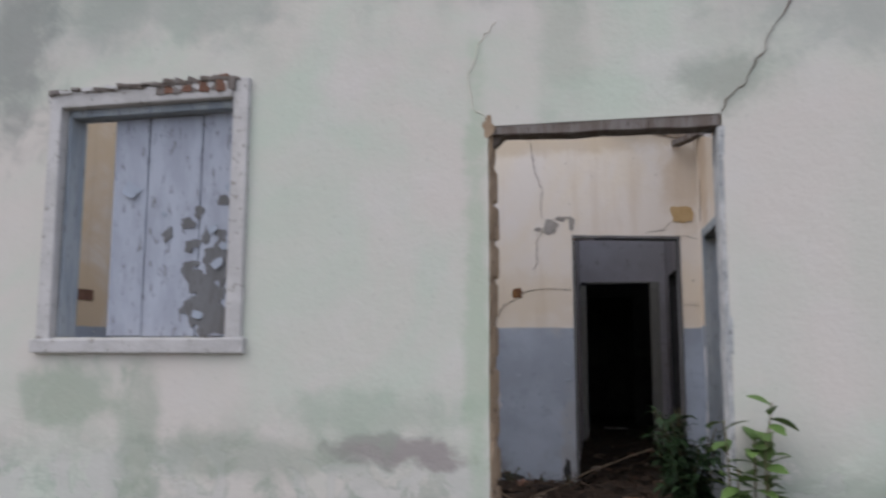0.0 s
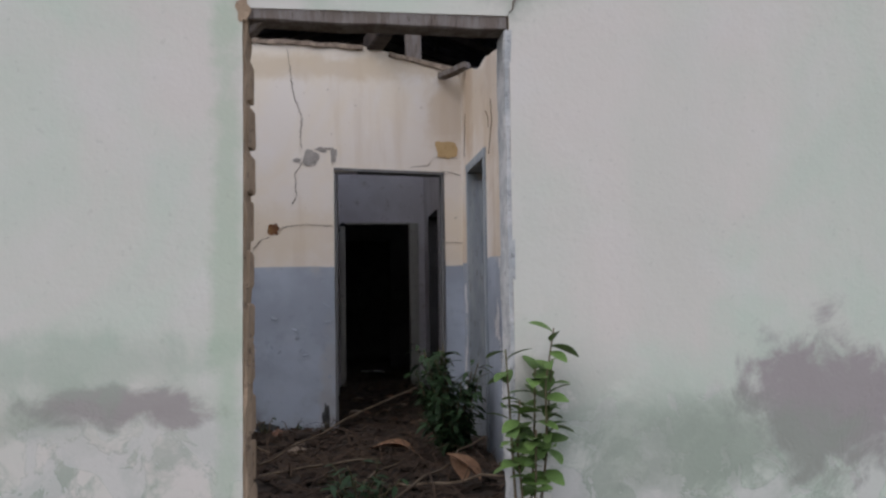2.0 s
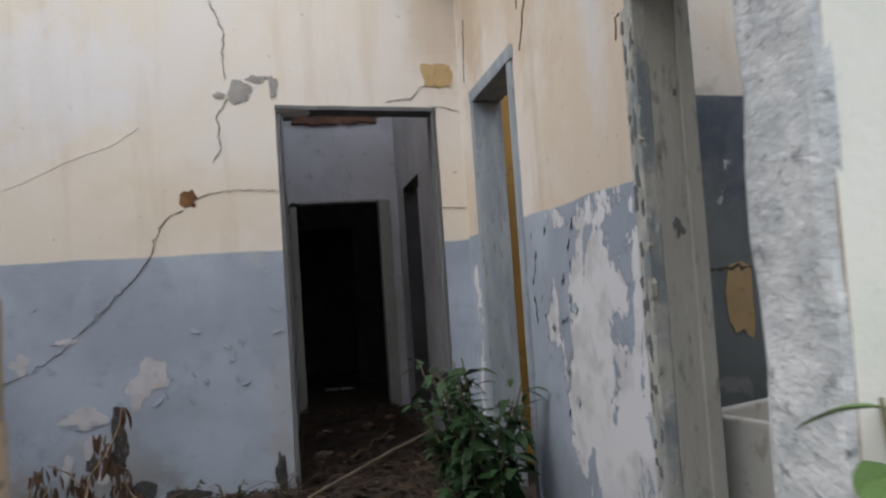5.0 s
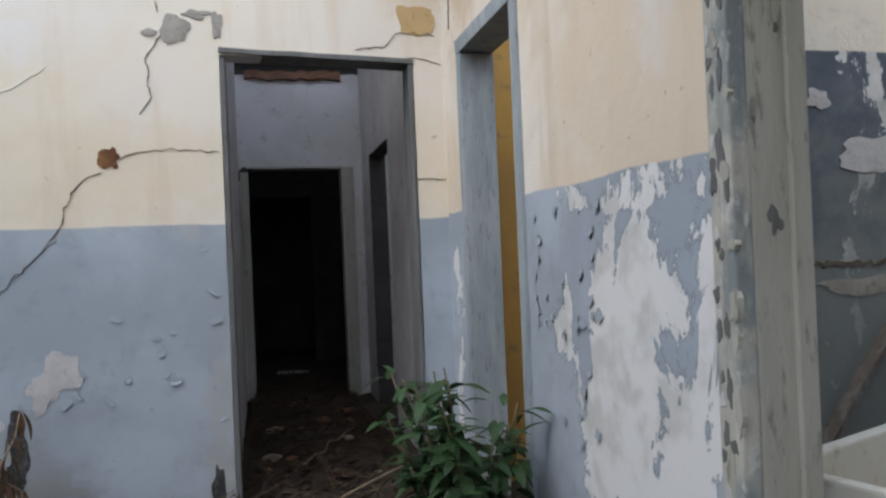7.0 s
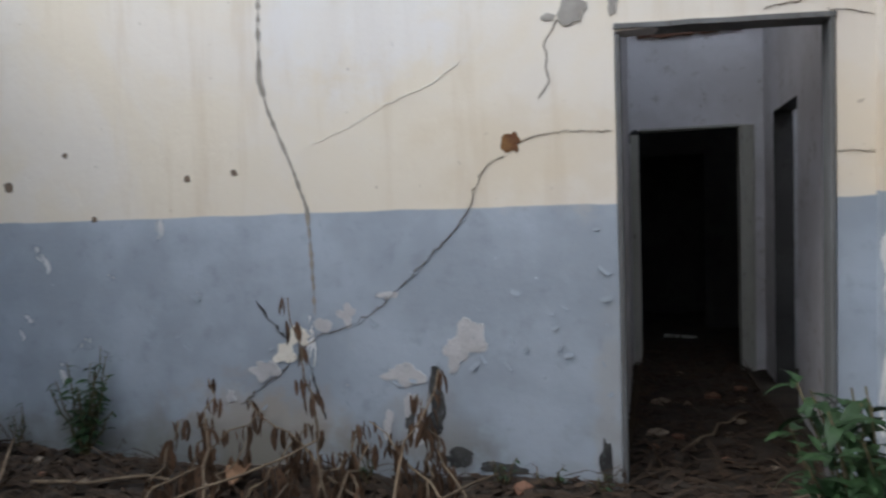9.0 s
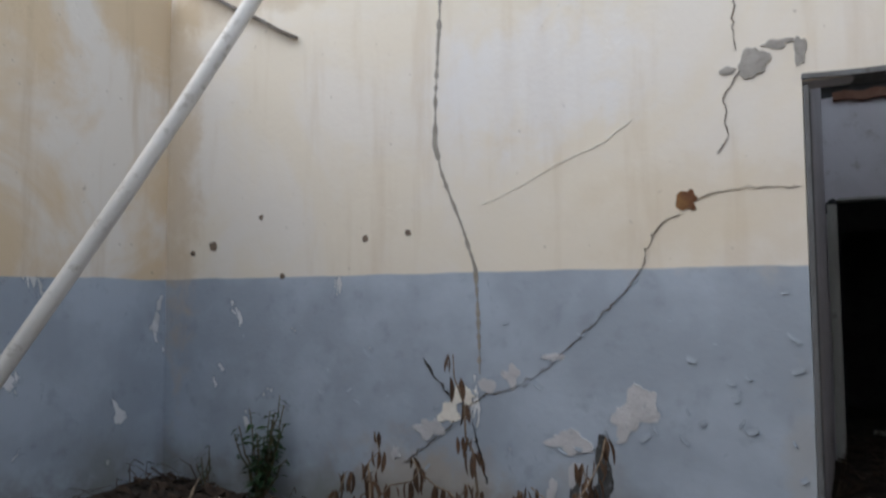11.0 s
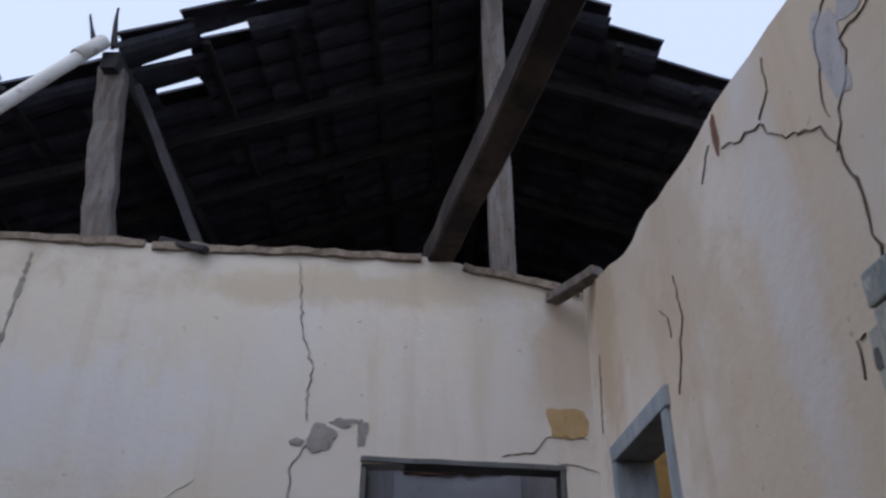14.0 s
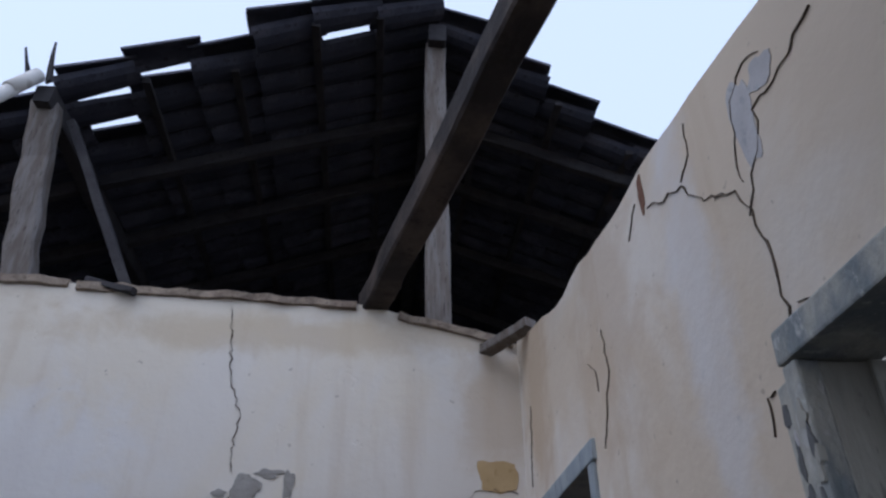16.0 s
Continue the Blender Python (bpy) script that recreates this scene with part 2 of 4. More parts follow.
TILES = mottled("soot_shade_clay_tiles", (0.05, 0.052, 0.07), (0.085, 0.083, 0.102), (0.02, 0.021, 0.027), 5.0, 0.92, 0.7, vary=0.6, islands=True)
BRICK = mottled("broken_red_brick", (0.16, 0.085, 0.058), (0.22, 0.12, 0.08), (0.13, 0.075, 0.05), 9.0, 0.92, 0.9)
HOLE = mottled("deep_hole_clay", (0.21, 0.11, 0.045), (0.13, 0.06, 0.03), (0.03, 0.02, 0.015), 12.0, 0.95, 0.9)
CRACK = mottled("crack_shadowed_clay", (0.10, 0.08, 0.06), (0.14, 0.11, 0.085), (0.04, 0.033, 0.027), 14.0, 0.95, 0.5)
RIDGE = mottled("smeared_filler", (0.72, 0.68, 0.60), (0.66, 0.61, 0.53), (0.60, 0.55, 0.47), 12.0, 0.9, 0.05)
CHIPPED = mottled("chipped_blue_paint", (0.42, 0.41, 0.36), (0.20, 0.225, 0.235), (0.50, 0.50, 0.48), 7.0, 0.8, 0.9, (1, 1, 0.6))
GROOVE = mottled("filled_groove_mortar", (0.33, 0.30, 0.26), (0.28, 0.255, 0.22), (0.2, 0.18, 0.16), 9.0, 0.95, 0.5)
MOULD = mottled("black_mould", (0.035, 0.035, 0.035), (0.07, 0.07, 0.068), (0.15, 0.16, 0.17), 12.0, 0.95, 0.5)
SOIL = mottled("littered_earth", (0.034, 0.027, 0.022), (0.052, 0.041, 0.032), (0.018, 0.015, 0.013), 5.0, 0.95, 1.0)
GROUND = mottled("bare_ground", (0.13, 0.10, 0.07), (0.10, 0.085, 0.06), (0.07, 0.08, 0.04), 1.5, 0.95, 0.8)
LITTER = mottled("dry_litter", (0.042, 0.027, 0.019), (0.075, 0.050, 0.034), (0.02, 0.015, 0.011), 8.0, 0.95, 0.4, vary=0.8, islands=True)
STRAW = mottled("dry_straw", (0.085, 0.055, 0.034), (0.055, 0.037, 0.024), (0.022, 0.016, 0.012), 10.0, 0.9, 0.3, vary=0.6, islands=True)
STICK = mottled("pale_dry_stick", (0.24, 0.18, 0.12), (0.15, 0.11, 0.075), (0.06, 0.045, 0.033), 12.0, 0.9, 0.4, vary=0.6)
DEAD = mottled("dead_brown_leaf", (0.15, 0.085, 0.05), (0.10, 0.06, 0.038), (0.05, 0.035, 0.025), 12.0, 0.9, 0.4, vary=0.6)
HUSK = mottled("dry_orange_leaf", (0.25, 0.145, 0.085), (0.19, 0.105, 0.06), (0.15, 0.09, 0.05), 9.0, 0.85, 0.6)
LEAF = mottled("bright_green_leaf", (0.085, 0.15, 0.035), (0.115, 0.19, 0.05), (0.06, 0.105, 0.03), 16.0, 0.55, 0.3, vary=0.7)
BUSH_LEAF = mottled("dark_green_leaf", (0.022, 0.052, 0.018), (0.036, 0.074, 0.028), (0.012, 0.029, 0.012), 16.0, 0.5, 0.3, vary=0.7)
PALM_LEAF = mottled("palm_green", (0.03, 0.06, 0.03), (0.045, 0.075, 0.035), (0.02, 0.035, 0.02), 4.0, 0.6, 0.2, vary=0.5, islands=True)
STEM = mottled("green_brown_stem", (0.09, 0.085, 0.04), (0.12, 0.09, 0.055), (0.06, 0.045, 0.03), 20.0, 0.8, 0.3)
PIPE = mottled("dusty_white_plastic", (0.66, 0.63, 0.58), (0.60, 0.57, 0.52), (0.42, 0.38, 0.33), 3.0, 0.45, 0.1)
ENAMEL = mottled("stained_white_enamel", (0.64, 0.63, 0.58), (0.60, 0.585, 0.53), (0.42, 0.38, 0.3), 3.0, 0.4, 0.1)
TUB_IN = mottled("rust_stained_enamel", (0.42, 0.34, 0.22), (0.36, 0.28, 0.17), (0.25, 0.18, 0.1), 4.0, 0.6, 0.2)
FRAME_GREY = mottled("dull_grey_frame_paint", (0.15, 0.153, 0.155), (0.125, 0.125, 0.123), (0.09, 0.085, 0.08), 5.0, 0.8, 0.5, (3, 3, 0.6))
# Near-black plaster: the darkness of the rear rooms is put into its colour.
DIM_PLASTER = mottled("shade_dark_plaster", (0.06, 0.058, 0.056), (0.045, 0.043, 0.042), (0.03, 0.029, 0.028), 3.0)
NAIL = mottled("rusty_nail_stain", (0.20, 0.15, 0.11), (0.15, 0.115, 0.09), (0.07, 0.055, 0.045), 20.0)
FLAKE = mottled("curled_pale_blue_paint", (0.34, 0.38, 0.43), (0.30, 0.34, 0.39), (0.28, 0.32, 0.36), 20.0, vary=0.5)
COPING = mottled("crumbled_mortar", (0.30, 0.24, 0.18), (0.19, 0.145, 0.11), (0.08, 0.06, 0.045), 14.0, bump=1.0)
REVEAL_WHITE = mottled("flaking_reveal_plaster", (0.47, 0.475, 0.46), (0.33, 0.345, 0.34), (0.17, 0.18, 0.18), 9.0, bump=1.0)
IRON = mottled("rusty_iron", (0.08, 0.05, 0.035), (0.12, 0.07, 0.045), (0.04, 0.03, 0.025), 20.0, 0.7, 0.5)
GLINT = mottled("pale_glint_strip", (0.62, 0.61, 0.58), (0.56, 0.55, 0.52), (0.42, 0.40, 0.36), 8.0, 0.9, 0.2)

rng = random.Random(7)


# ---- mesh helpers ----
def mesh_of(bm, name, *mats):
    bmesh.ops.recalc_face_normals(bm, faces=bm.faces)
    me = bpy.data.meshes.new(name)
    bm.to_mesh(me)
    bm.free()
    for m in mats:
        me.materials.append(m)
    return me


def part(name, bm, material, parent=None, label=""):
    ob = new(name, mesh_of(bm, name, material))
    if parent is not None:
        ob.parent = parent
    if label:
        ob["label"] = label
    return ob


def structure(ob, label, category):
    return tagged(ob, label, category, kind="structure")


def box(bm, x0, y0, z0, x1, y1, z1, bevel=0.0, wob=0.0):
    made = bmesh.ops.create_cube(bm, size=1.0)["verts"]
    for v in made:
        v.co = Vector((x0 if v.co.x < 0 else x1, y0 if v.co.y < 0 else y1, z0 if v.co.z < 0 else z1))
        v.co += Vector([rng.uniform(-wob, wob) for _ in range(3)])
    if bevel:
        edges = list({e for v in made for e in v.link_edges})
        bmesh.ops.bevel(bm, geom=edges, offset=bevel, segments=2, affect="EDGES", profile=0.6)
    return bm


def bar(bm, a, b, w, d, steps=6, wob=0.0, up=(0, 0, 1), taper=1.0):
    """A squared timber from a to b, w by d across, slightly out of true."""
    a, b = Vector(a), Vector(b)
    way = (b - a).normalized()
    side = way.cross(Vector(up))
    side = side.normalized() if side.length > 1e-4 else Vector((1, 0, 0))
    top = side.cross(way).normalized()
    rings = []
    for i in range(steps + 1):
        f = i / steps
        c = a.lerp(b, f) + Vector([rng.uniform(-wob, wob) for _ in range(3)])
        k = 1 + (taper - 1) * f
        c2 = 0.82
        pts = [(-1, -c2), (-c2, -1), (c2, -1), (1, -c2), (1, c2), (c2, 1), (-c2, 1), (-1, c2)]
        rings.append([bm.verts.new(c + side * (p * w / 2 * k + rng.uniform(-wob, wob) * 0.5) + top * (q * d / 2 * k + rng.uniform(-wob, wob) * 0.5)) for p, q in pts])
    for r, s in zip(rings, rings[1:]):
        for i in range(8):
            bm.faces.new((r[i], r[(i + 1) % 8], s[(i + 1) % 8], s[i]))
    bm.faces.new(rings[0][::-1])
    bm.faces.new(rings[-1])
    return bm


def tube(bm, pts, r0, r1=None, n=8):
    """A round rod along points, from radius r0 to r1."""
    r1 = r0 if r1 is None else r1
    pts = [Vector(p) for p in pts]
    rings = []
    for i, p in enumerate(pts):
        way = (pts[min(i + 1, len(pts) - 1)] - pts[max(i - 1, 0)]).normalized()
        side = way.cross(Vector((0.31, 0.17, 0.93))).normalized()
        top = side.cross(way)
        r = r0 + (r1 - r0) * i / (len(pts) - 1)
        rings.append([bm.verts.new(p + (side * math.cos(a) + top * math.sin(a)) * r) for a in [math.tau * k / n for k in range(n)]])
    for r, s in zip(rings, rings[1:]):
        for i in range(n):
            bm.faces.new((r[i], r[(i + 1) % n], s[(i + 1) % n], s[i]))
    bm.faces.new(rings[0][::-1])
    bm.faces.new(rings[-1])
    for f in bm.faces:
        f.smooth = len(f.verts) == 4
    return bm


def wander(a, b, n, amount):
    a, b = Vector(a), Vector(b)
    return [a.lerp(b, i / n) + (Vector([rng.uniform(-1, 1) * amount for _ in range(3)]) if 0 < i < n else Vector()) for i in range(n + 1)]


def wall(name, axis, at, thick, u0, u1, z0, top, holes, mats, slot, label, step=0.11, rough=0.0022):
    """A wall along x or y from u0 to u1 whose faces lie at `at` and at+thick; top(u) is its height; holes are (u0, u1, z0, z1)."""
    def cuts(lo, hi, marks):
        marks = sorted({lo, hi, *[m for m in marks if lo < m < hi]})
        out = []
        for a, b in zip(marks, marks[1:]):
            k = max(1, round((b - a) / step))
            out += [a + (b - a) * i / k for i in range(k)]
        return out + [hi]
    us = cuts(u0, u1, [m for h in holes for m in h[:2]])
    lows = min(top(u) for u in us)
    zs = cuts(z0, lows - 0.02, [m for h in holes for m in h[2:]]) + [None]
    bm = bmesh.new()
    grid = {}

    def vert(i, j, k):
        if (i, j, k) not in grid:
            u, z = us[i], zs[j]
            z = top(u) + noise.noise((u * 9, at, 3)) * 0.018 if z is None else z
            p = Vector((u, at + thick * k, z)) if axis == "x" else Vector((at + thick * k, u, z))
            q = p * 2.3
            d = noise.noise_vector(q) * rough + noise.noise_vector(q * 5) * rough * 0.6
            if i in (0, len(us) - 1) or j == 0:
                d *= 0
            grid[i, j, k] = bm.verts.new(p + d)
        return grid[i, j, k]

    def solid(i, j):
        if not (0 <= i < len(us) - 1 and 0 <= j < len(zs) - 1):
            return False
        u = (us[i] + us[i + 1]) / 2
        z = zs[j] + 0.01 if zs[j + 1] is None else (zs[j] + zs[j + 1]) / 2
        return not any(h[0] < u < h[1] and h[2] < z < h[3] for h in holes)
    for i in range(len(us) - 1):
        for j in range(len(zs) - 1):
            if not solid(i, j):
                continue
            for k in (0, 1):
                bm.faces.new([vert(a, b, k) for a, b in ((i, j), (i + 1, j), (i + 1, j + 1), (i, j + 1))]).material_index = slot[k]
            for (di, dj), (p, q) in {(-1, 0): ((i, j), (i, j + 1)), (1, 0): ((i + 1, j), (i + 1, j + 1)), (0, -1): ((i, j), (i + 1, j)), (0, 1): ((i, j + 1), (i + 1, j + 1))}.items():
                if not solid(i + di, j + dj):
                    bm.faces.new((vert(*p, 0), vert(*q, 0), vert(*q, 1), vert(*p, 1))).material_index = slot[2]
    ob = new(name, mesh_of(bm, name, *mats))
    return structure(ob, label, "wall")


def onto(axis, at, u, z, off):
    return Vector((u, at + off, z)) if axis == "x" else Vector((at + off, u, z))


def patch(name, axis, at, out, u, z, w, h, mat, parent, seed, thick=0.004, ragged=0.3, n=34, label="", square=0.0):
    """A thin ragged plate of plaster or paint on a wall's face; out is the side on which it lies (+1 or -1)."""
    bm = bmesh.new()
    rim = []
    for i in range(n):
        a = math.tau * i / n
        r = 1 + ragged * (noise.noise((math.cos(a) * 1.1 + seed * 7.1, math.sin(a) * 1.1, seed)) * 1.5 + noise.noise((math.cos(a) * 4, math.sin(a) * 4 + seed, 4)) * 0.35)
        r *= (1 / max(abs(math.cos(a)), abs(math.sin(a)))) ** square
        rim.append((u + math.cos(a) * w / 2 * r, z + math.sin(a) * h / 2 * r))
    low = [bm.verts.new(onto(axis, at, a, b, -out * 0.012)) for a, b in rim]
    high = [bm.verts.new(onto(axis, at, a, b, out * thick)) for a, b in rim]
    mid = bm.verts.new(onto(axis, at, u, z, out * thick * 1.3))
    for i in range(n):
        k = (i + 1) % n
        bm.faces.new((low[i], low[k], high[k], high[i]))
        bm.faces.new((high[i], high[k], mid))
    return part(name, bm, mat, parent, label)


def crack(axis, at, out, pts, width, parent, seed, mat=None, name="crack", jag=0.009, thick=0.0042):
    """A jagged narrow seam that follows a few corners on a wall's face."""
    r = random.Random(seed)
    line = []
    for (u0, z0), (u1, z1) in zip(pts, pts[1:]):
        k = max(2, int(math.hypot(u1 - u0, z1 - z0) / 0.022))
        line += [(u0 + (u1 - u0) * i / k + r.uniform(-jag, jag), z0 + (z1 - z0) * i / k + r.uniform(-jag, jag)) for i in range(k)]
    line.append(pts[-1])
    bm = bmesh.new()
    rows = []
    for i, (u, z) in enumerate(line):
        a, b = line[max(i - 1, 0)], line[min(i + 1, len(line) - 1)]
        du, dz = b[0] - a[0], b[1] - a[1]
        l = math.hypot(du, dz) or 1
        w = width * r.uniform(0.03, 0.62) / 2 * (0.4 if i in (0, len(line) - 1) else 1)
        rows.append([bm.verts.new(onto(axis, at, u + s * -dz / l * w, z + s * du / l * w, o)) for s, o in ((-1, -out * 0.012), (-1, out * thick), (1, out * thick), (1, -out * 0.012))])
    for p, q in zip(rows, rows[1:]):
        for a in range(3):
            bm.faces.new((p[a], p[a + 1], q[a + 1], q[a]))
    return part(name, bm, mat or CRACK, parent)


def curl_mesh():
    """One paint flake that lifts off at its foot."""
    bm = bmesh.new()
    rows = []
    for j in range(4):
        f = j / 3
        w = 0.5 * (1 - 0.25 * f) 
        rows.append([bm.verts.new((s * w + rng.uniform(-0.08, 0.08), -0.35 * f * f - 0.05, 0.5 - f + rng.uniform(-0.06, 0.06))) for s in (-1, -0.3, 0.4, 1)])
    for p, q in zip(rows, rows[1:]):
        for i in range(3):
            bm.faces.new((p[i], p[i + 1], q[i + 1], q[i]))
    return mesh_of(bm, "paint_flake", FLAKE)


# ---- the large structure ----
BACK, RIGHT, LEFTX, FRONT, THICK = 3.635, 1.258, -3.60, 0.27, 0.15
INNER = FRONT + THICK
level = lambda h: (lambda u: h)

bm = bmesh.new()
bmesh.ops.create_grid(bm, x_segments=60, y_segments=60, size=150)
for v in bm.verts:
    v.co.z = -0.16 + (noise.noise(v.co * 0.05) * 0.6 if v.co.length > 30 else 0)
ground = structure(part("ground", bm, GROUND), "bare brown ground with sparse weeds around the house", "ground")

bm = bmesh.new()
nx, ny = 90, 110
for j in range(ny + 1):
    for i in range(nx + 1):
        x, y = LEFTX + (4.3 - LEFTX) * i / nx, 0.30 + 9.32 * j / ny
        z = 0.02 + abs(noise.noise((x * 1.3, y * 1.3, 0))) * 0.10 + noise.noise((x * 5, y * 5, 2)) * 0.035
        if 0.3 < y < 3.4 and x < 1.2:
            z += 0.10 * math.exp(-((y - 1.5) / 0.9) ** 2)
        bm.verts.new((x, y, z * (0.6 if y > 3.7 else 1)))
bm.verts.ensure_lookup_table()
for j in range(ny):
    for i in range(nx):
        a = j * (nx + 1) + i
        bm.faces.new((bm.verts[a], bm.verts[a + 1], bm.verts[a + nx + 2], bm.verts[a + nx + 1]))
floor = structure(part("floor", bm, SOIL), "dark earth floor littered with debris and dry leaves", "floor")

FACADE_TOP = lambda u: 3.47 + 0.05 * noise.noise((u * 1.2, 0, 0))
wall_front = wall("wall_front", "x", FRONT, THICK, LEFTX - 0.15, 6.5, -0.2, FACADE_TOP,
                  [(-0.035, 0.915, 0.02, 2.175), (-2.14, -1.175, 1.27, 2.44)], [FACADE, ROOM, REVEAL], (0, 1, 2),
                  "pale mint and cream washed outer wall, stained and cracked")
wall_back = wall("wall_back", "x", BACK, 0.14, LEFTX, 1.40, -0.1, lambda u: 3.24 - 0.045 * (u + 1.6) - (0.15 * max(0, u - 0.5) / 0.75) + (0.04 if u < -2.5 else 0),
                 [(0.215, 1.11, -0.2, 2.12)], [ROOM, CORRIDOR, CORRIDOR], (0, 1, 2),
                 "cream wall with blue-grey dado, cracked and flaking")
RT = [(0.2, 2.62), (1.22, 2.53), (1.43, 2.582), (1.72, 2.636), (1.84, 2.65), (2.12, 2.668), (2.45, 2.724), (2.60, 2.738), (2.80, 2.745), (3.31, 2.88), (3.64, 3.00)]


def right_top(u):
    for (a, p), (b, q) in zip(RT, RT[1:]):
        if a <= u <= b:
            return p + (q - p) * (u - a) / (b - a)
    return RT[-1][1] if u > 1 else RT[0][1]


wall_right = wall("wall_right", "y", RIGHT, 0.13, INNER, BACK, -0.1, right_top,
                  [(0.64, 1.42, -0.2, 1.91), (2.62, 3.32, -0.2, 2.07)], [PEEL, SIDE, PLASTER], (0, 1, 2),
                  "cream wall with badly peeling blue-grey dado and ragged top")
wall_left = wall("wall_left", "y", LEFTX - 0.15, 0.15, INNER, 9.5, -0.1, lambda u: 3.27 if u < 3.85 else 3.60,
                 [], [FACADE, LEFT, PLASTER], (0, 1, 2), "ochre-stained cream wall with flaking blue dado")
# Unseen side and rear walls, added so that the rear rooms stay dark.
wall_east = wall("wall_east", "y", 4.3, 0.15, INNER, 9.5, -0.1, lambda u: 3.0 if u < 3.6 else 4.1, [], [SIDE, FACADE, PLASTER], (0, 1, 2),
                 "unseen outer side wall, added to keep light out", step=0.3)
wall_north = wall("wall_north", "x", 9.5, 0.15, LEFTX - 0.15, 4.45, -0.1, lambda u: 5.25 - 0.345 * abs(u - 0.87), [], [DIM_PLASTER, FACADE, PLASTER], (0, 1, 2),
                  "unseen dark rear gable wall, added to keep light out", step=0.3)
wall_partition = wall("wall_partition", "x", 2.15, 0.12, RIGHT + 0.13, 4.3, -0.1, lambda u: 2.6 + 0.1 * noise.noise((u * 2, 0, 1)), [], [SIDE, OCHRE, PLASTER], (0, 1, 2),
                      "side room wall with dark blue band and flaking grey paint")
wall_side_back = wall("wall_side_back", "x", BACK, 0.14, 1.40, 4.3, -0.1, level(3.0), [], [OCHRE, CORRIDOR, PLASTER], (0, 1, 2), "ochre painted wall of the small side room")
wall_corridor_left = wall("wall_corridor_left", "y", 0.085, 0.13, BACK + 0.14, 6.4, -0.1, level(2.95), [], [CORRIDOR, CORRIDOR, PLASTER], (0, 1, 2), "grey plastered corridor wall in shade")
wall_corridor_right = wall("wall_corridor_right", "y", 1.225, 0.13, BACK + 0.14, 6.4, -0.1, level(2.95), [(5.10, 5.95, -0.2, 1.97)], [CORRIDOR, DIM_PLASTER, DIM_PLASTER], (0, 1, 2), "grey plastered corridor wall with a dark doorway")
wall_corridor_end = wall("wall_corridor_end", "x", 6.4, 0.13, LEFTX, 4.3, -0.1, lambda u: 2.70 + 0.04 * noise.noise((u * 3, 0, 2)), [(0.235, 1.06, -0.2, 1.935)], [CORRIDOR, DIM_PLASTER, PLASTER], (0, 1, 2), "grey end wall with a doorway and broken top edge")
wall_far = wall("wall_far", "x", 8.5, 0.13, LEFTX, 4.3, -0.1, level(2.9), [(0.29, 0.93, -0.2, 1.86)], [DIM_PLASTER, DIM_PLASTER, DIM_PLASTER], (0, 1, 2), "far dark wall with a doorway", step=0.3)

# Unseen ceiling, added only to keep light out of the rearmost rooms.
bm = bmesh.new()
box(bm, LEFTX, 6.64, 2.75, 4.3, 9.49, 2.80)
ceiling = structure(part("ceiling", bm, DIM_PLASTER), "unseen dark ceiling, added to keep the rearmost rooms dark", "ceiling")


# ---- the roof that still stands over the rear rooms ----
RIDGE_X, RIDGE_Z, FALL = 0.87, 5.33, 0.345


def roof_z(x):
    return RIDGE_Z - FALL * abs(x - RIDGE_X)


EDGE = [(-4.6, 3.35), (-3.4, 3.42), (-3.1, 3.34), (-2.85, 3.36), (-2.6, 3.50), (-2.0, 3.55), (-1.6, 3.72), (-1.3, 3.52), (-0.3, 3.50), (-0.2, 3.30), (1.1, 3.42), (1.45, 3.70), (2.0, 3.88), (2.4, 4.06), (4.7, 4.5)]


def roof_edge(x):
    for (a, p), (b, q) in zip(EDGE, EDGE[1:]):
        if a <= x <= b:
            return p + (q - p) * (x - a) / (b - a)
    return 3.6


tile_roof = tagged(new("tile_roof"), "soot- and shade-dark clay barrel tile roof with a broken front edge", "roof")


def tile_bm(length=0.46, width=0.21):
    """One barrel tile, hollow side down, its axis along x, tapering to one end."""
    bm = bmesh.new()
    rows = []
    for e, k in ((0, 1.0), (1, 0.84)):
        for rr in (1.0, 0.86):
            rows.append([bm.verts.new(((e - 0.5) * length, -math.cos(a) * width / 2 * k * rr, math.sin(a) * width * 0.34 * k * rr)) for a in [math.pi * i / 6 for i in range(7)]])
    o0, i0, o1, i1 = rows
    for p, q in ((o0, o1), (i1, i0), (i0, o0), (o1, i1)):
        for i in range(6):
            bm.faces.new((p[i], p[i + 1], q[i + 1], q[i]))
    for i in (0, 6):
        bm.faces.new((o0[i], i0[i], i1[i], o1[i]))
    return bm


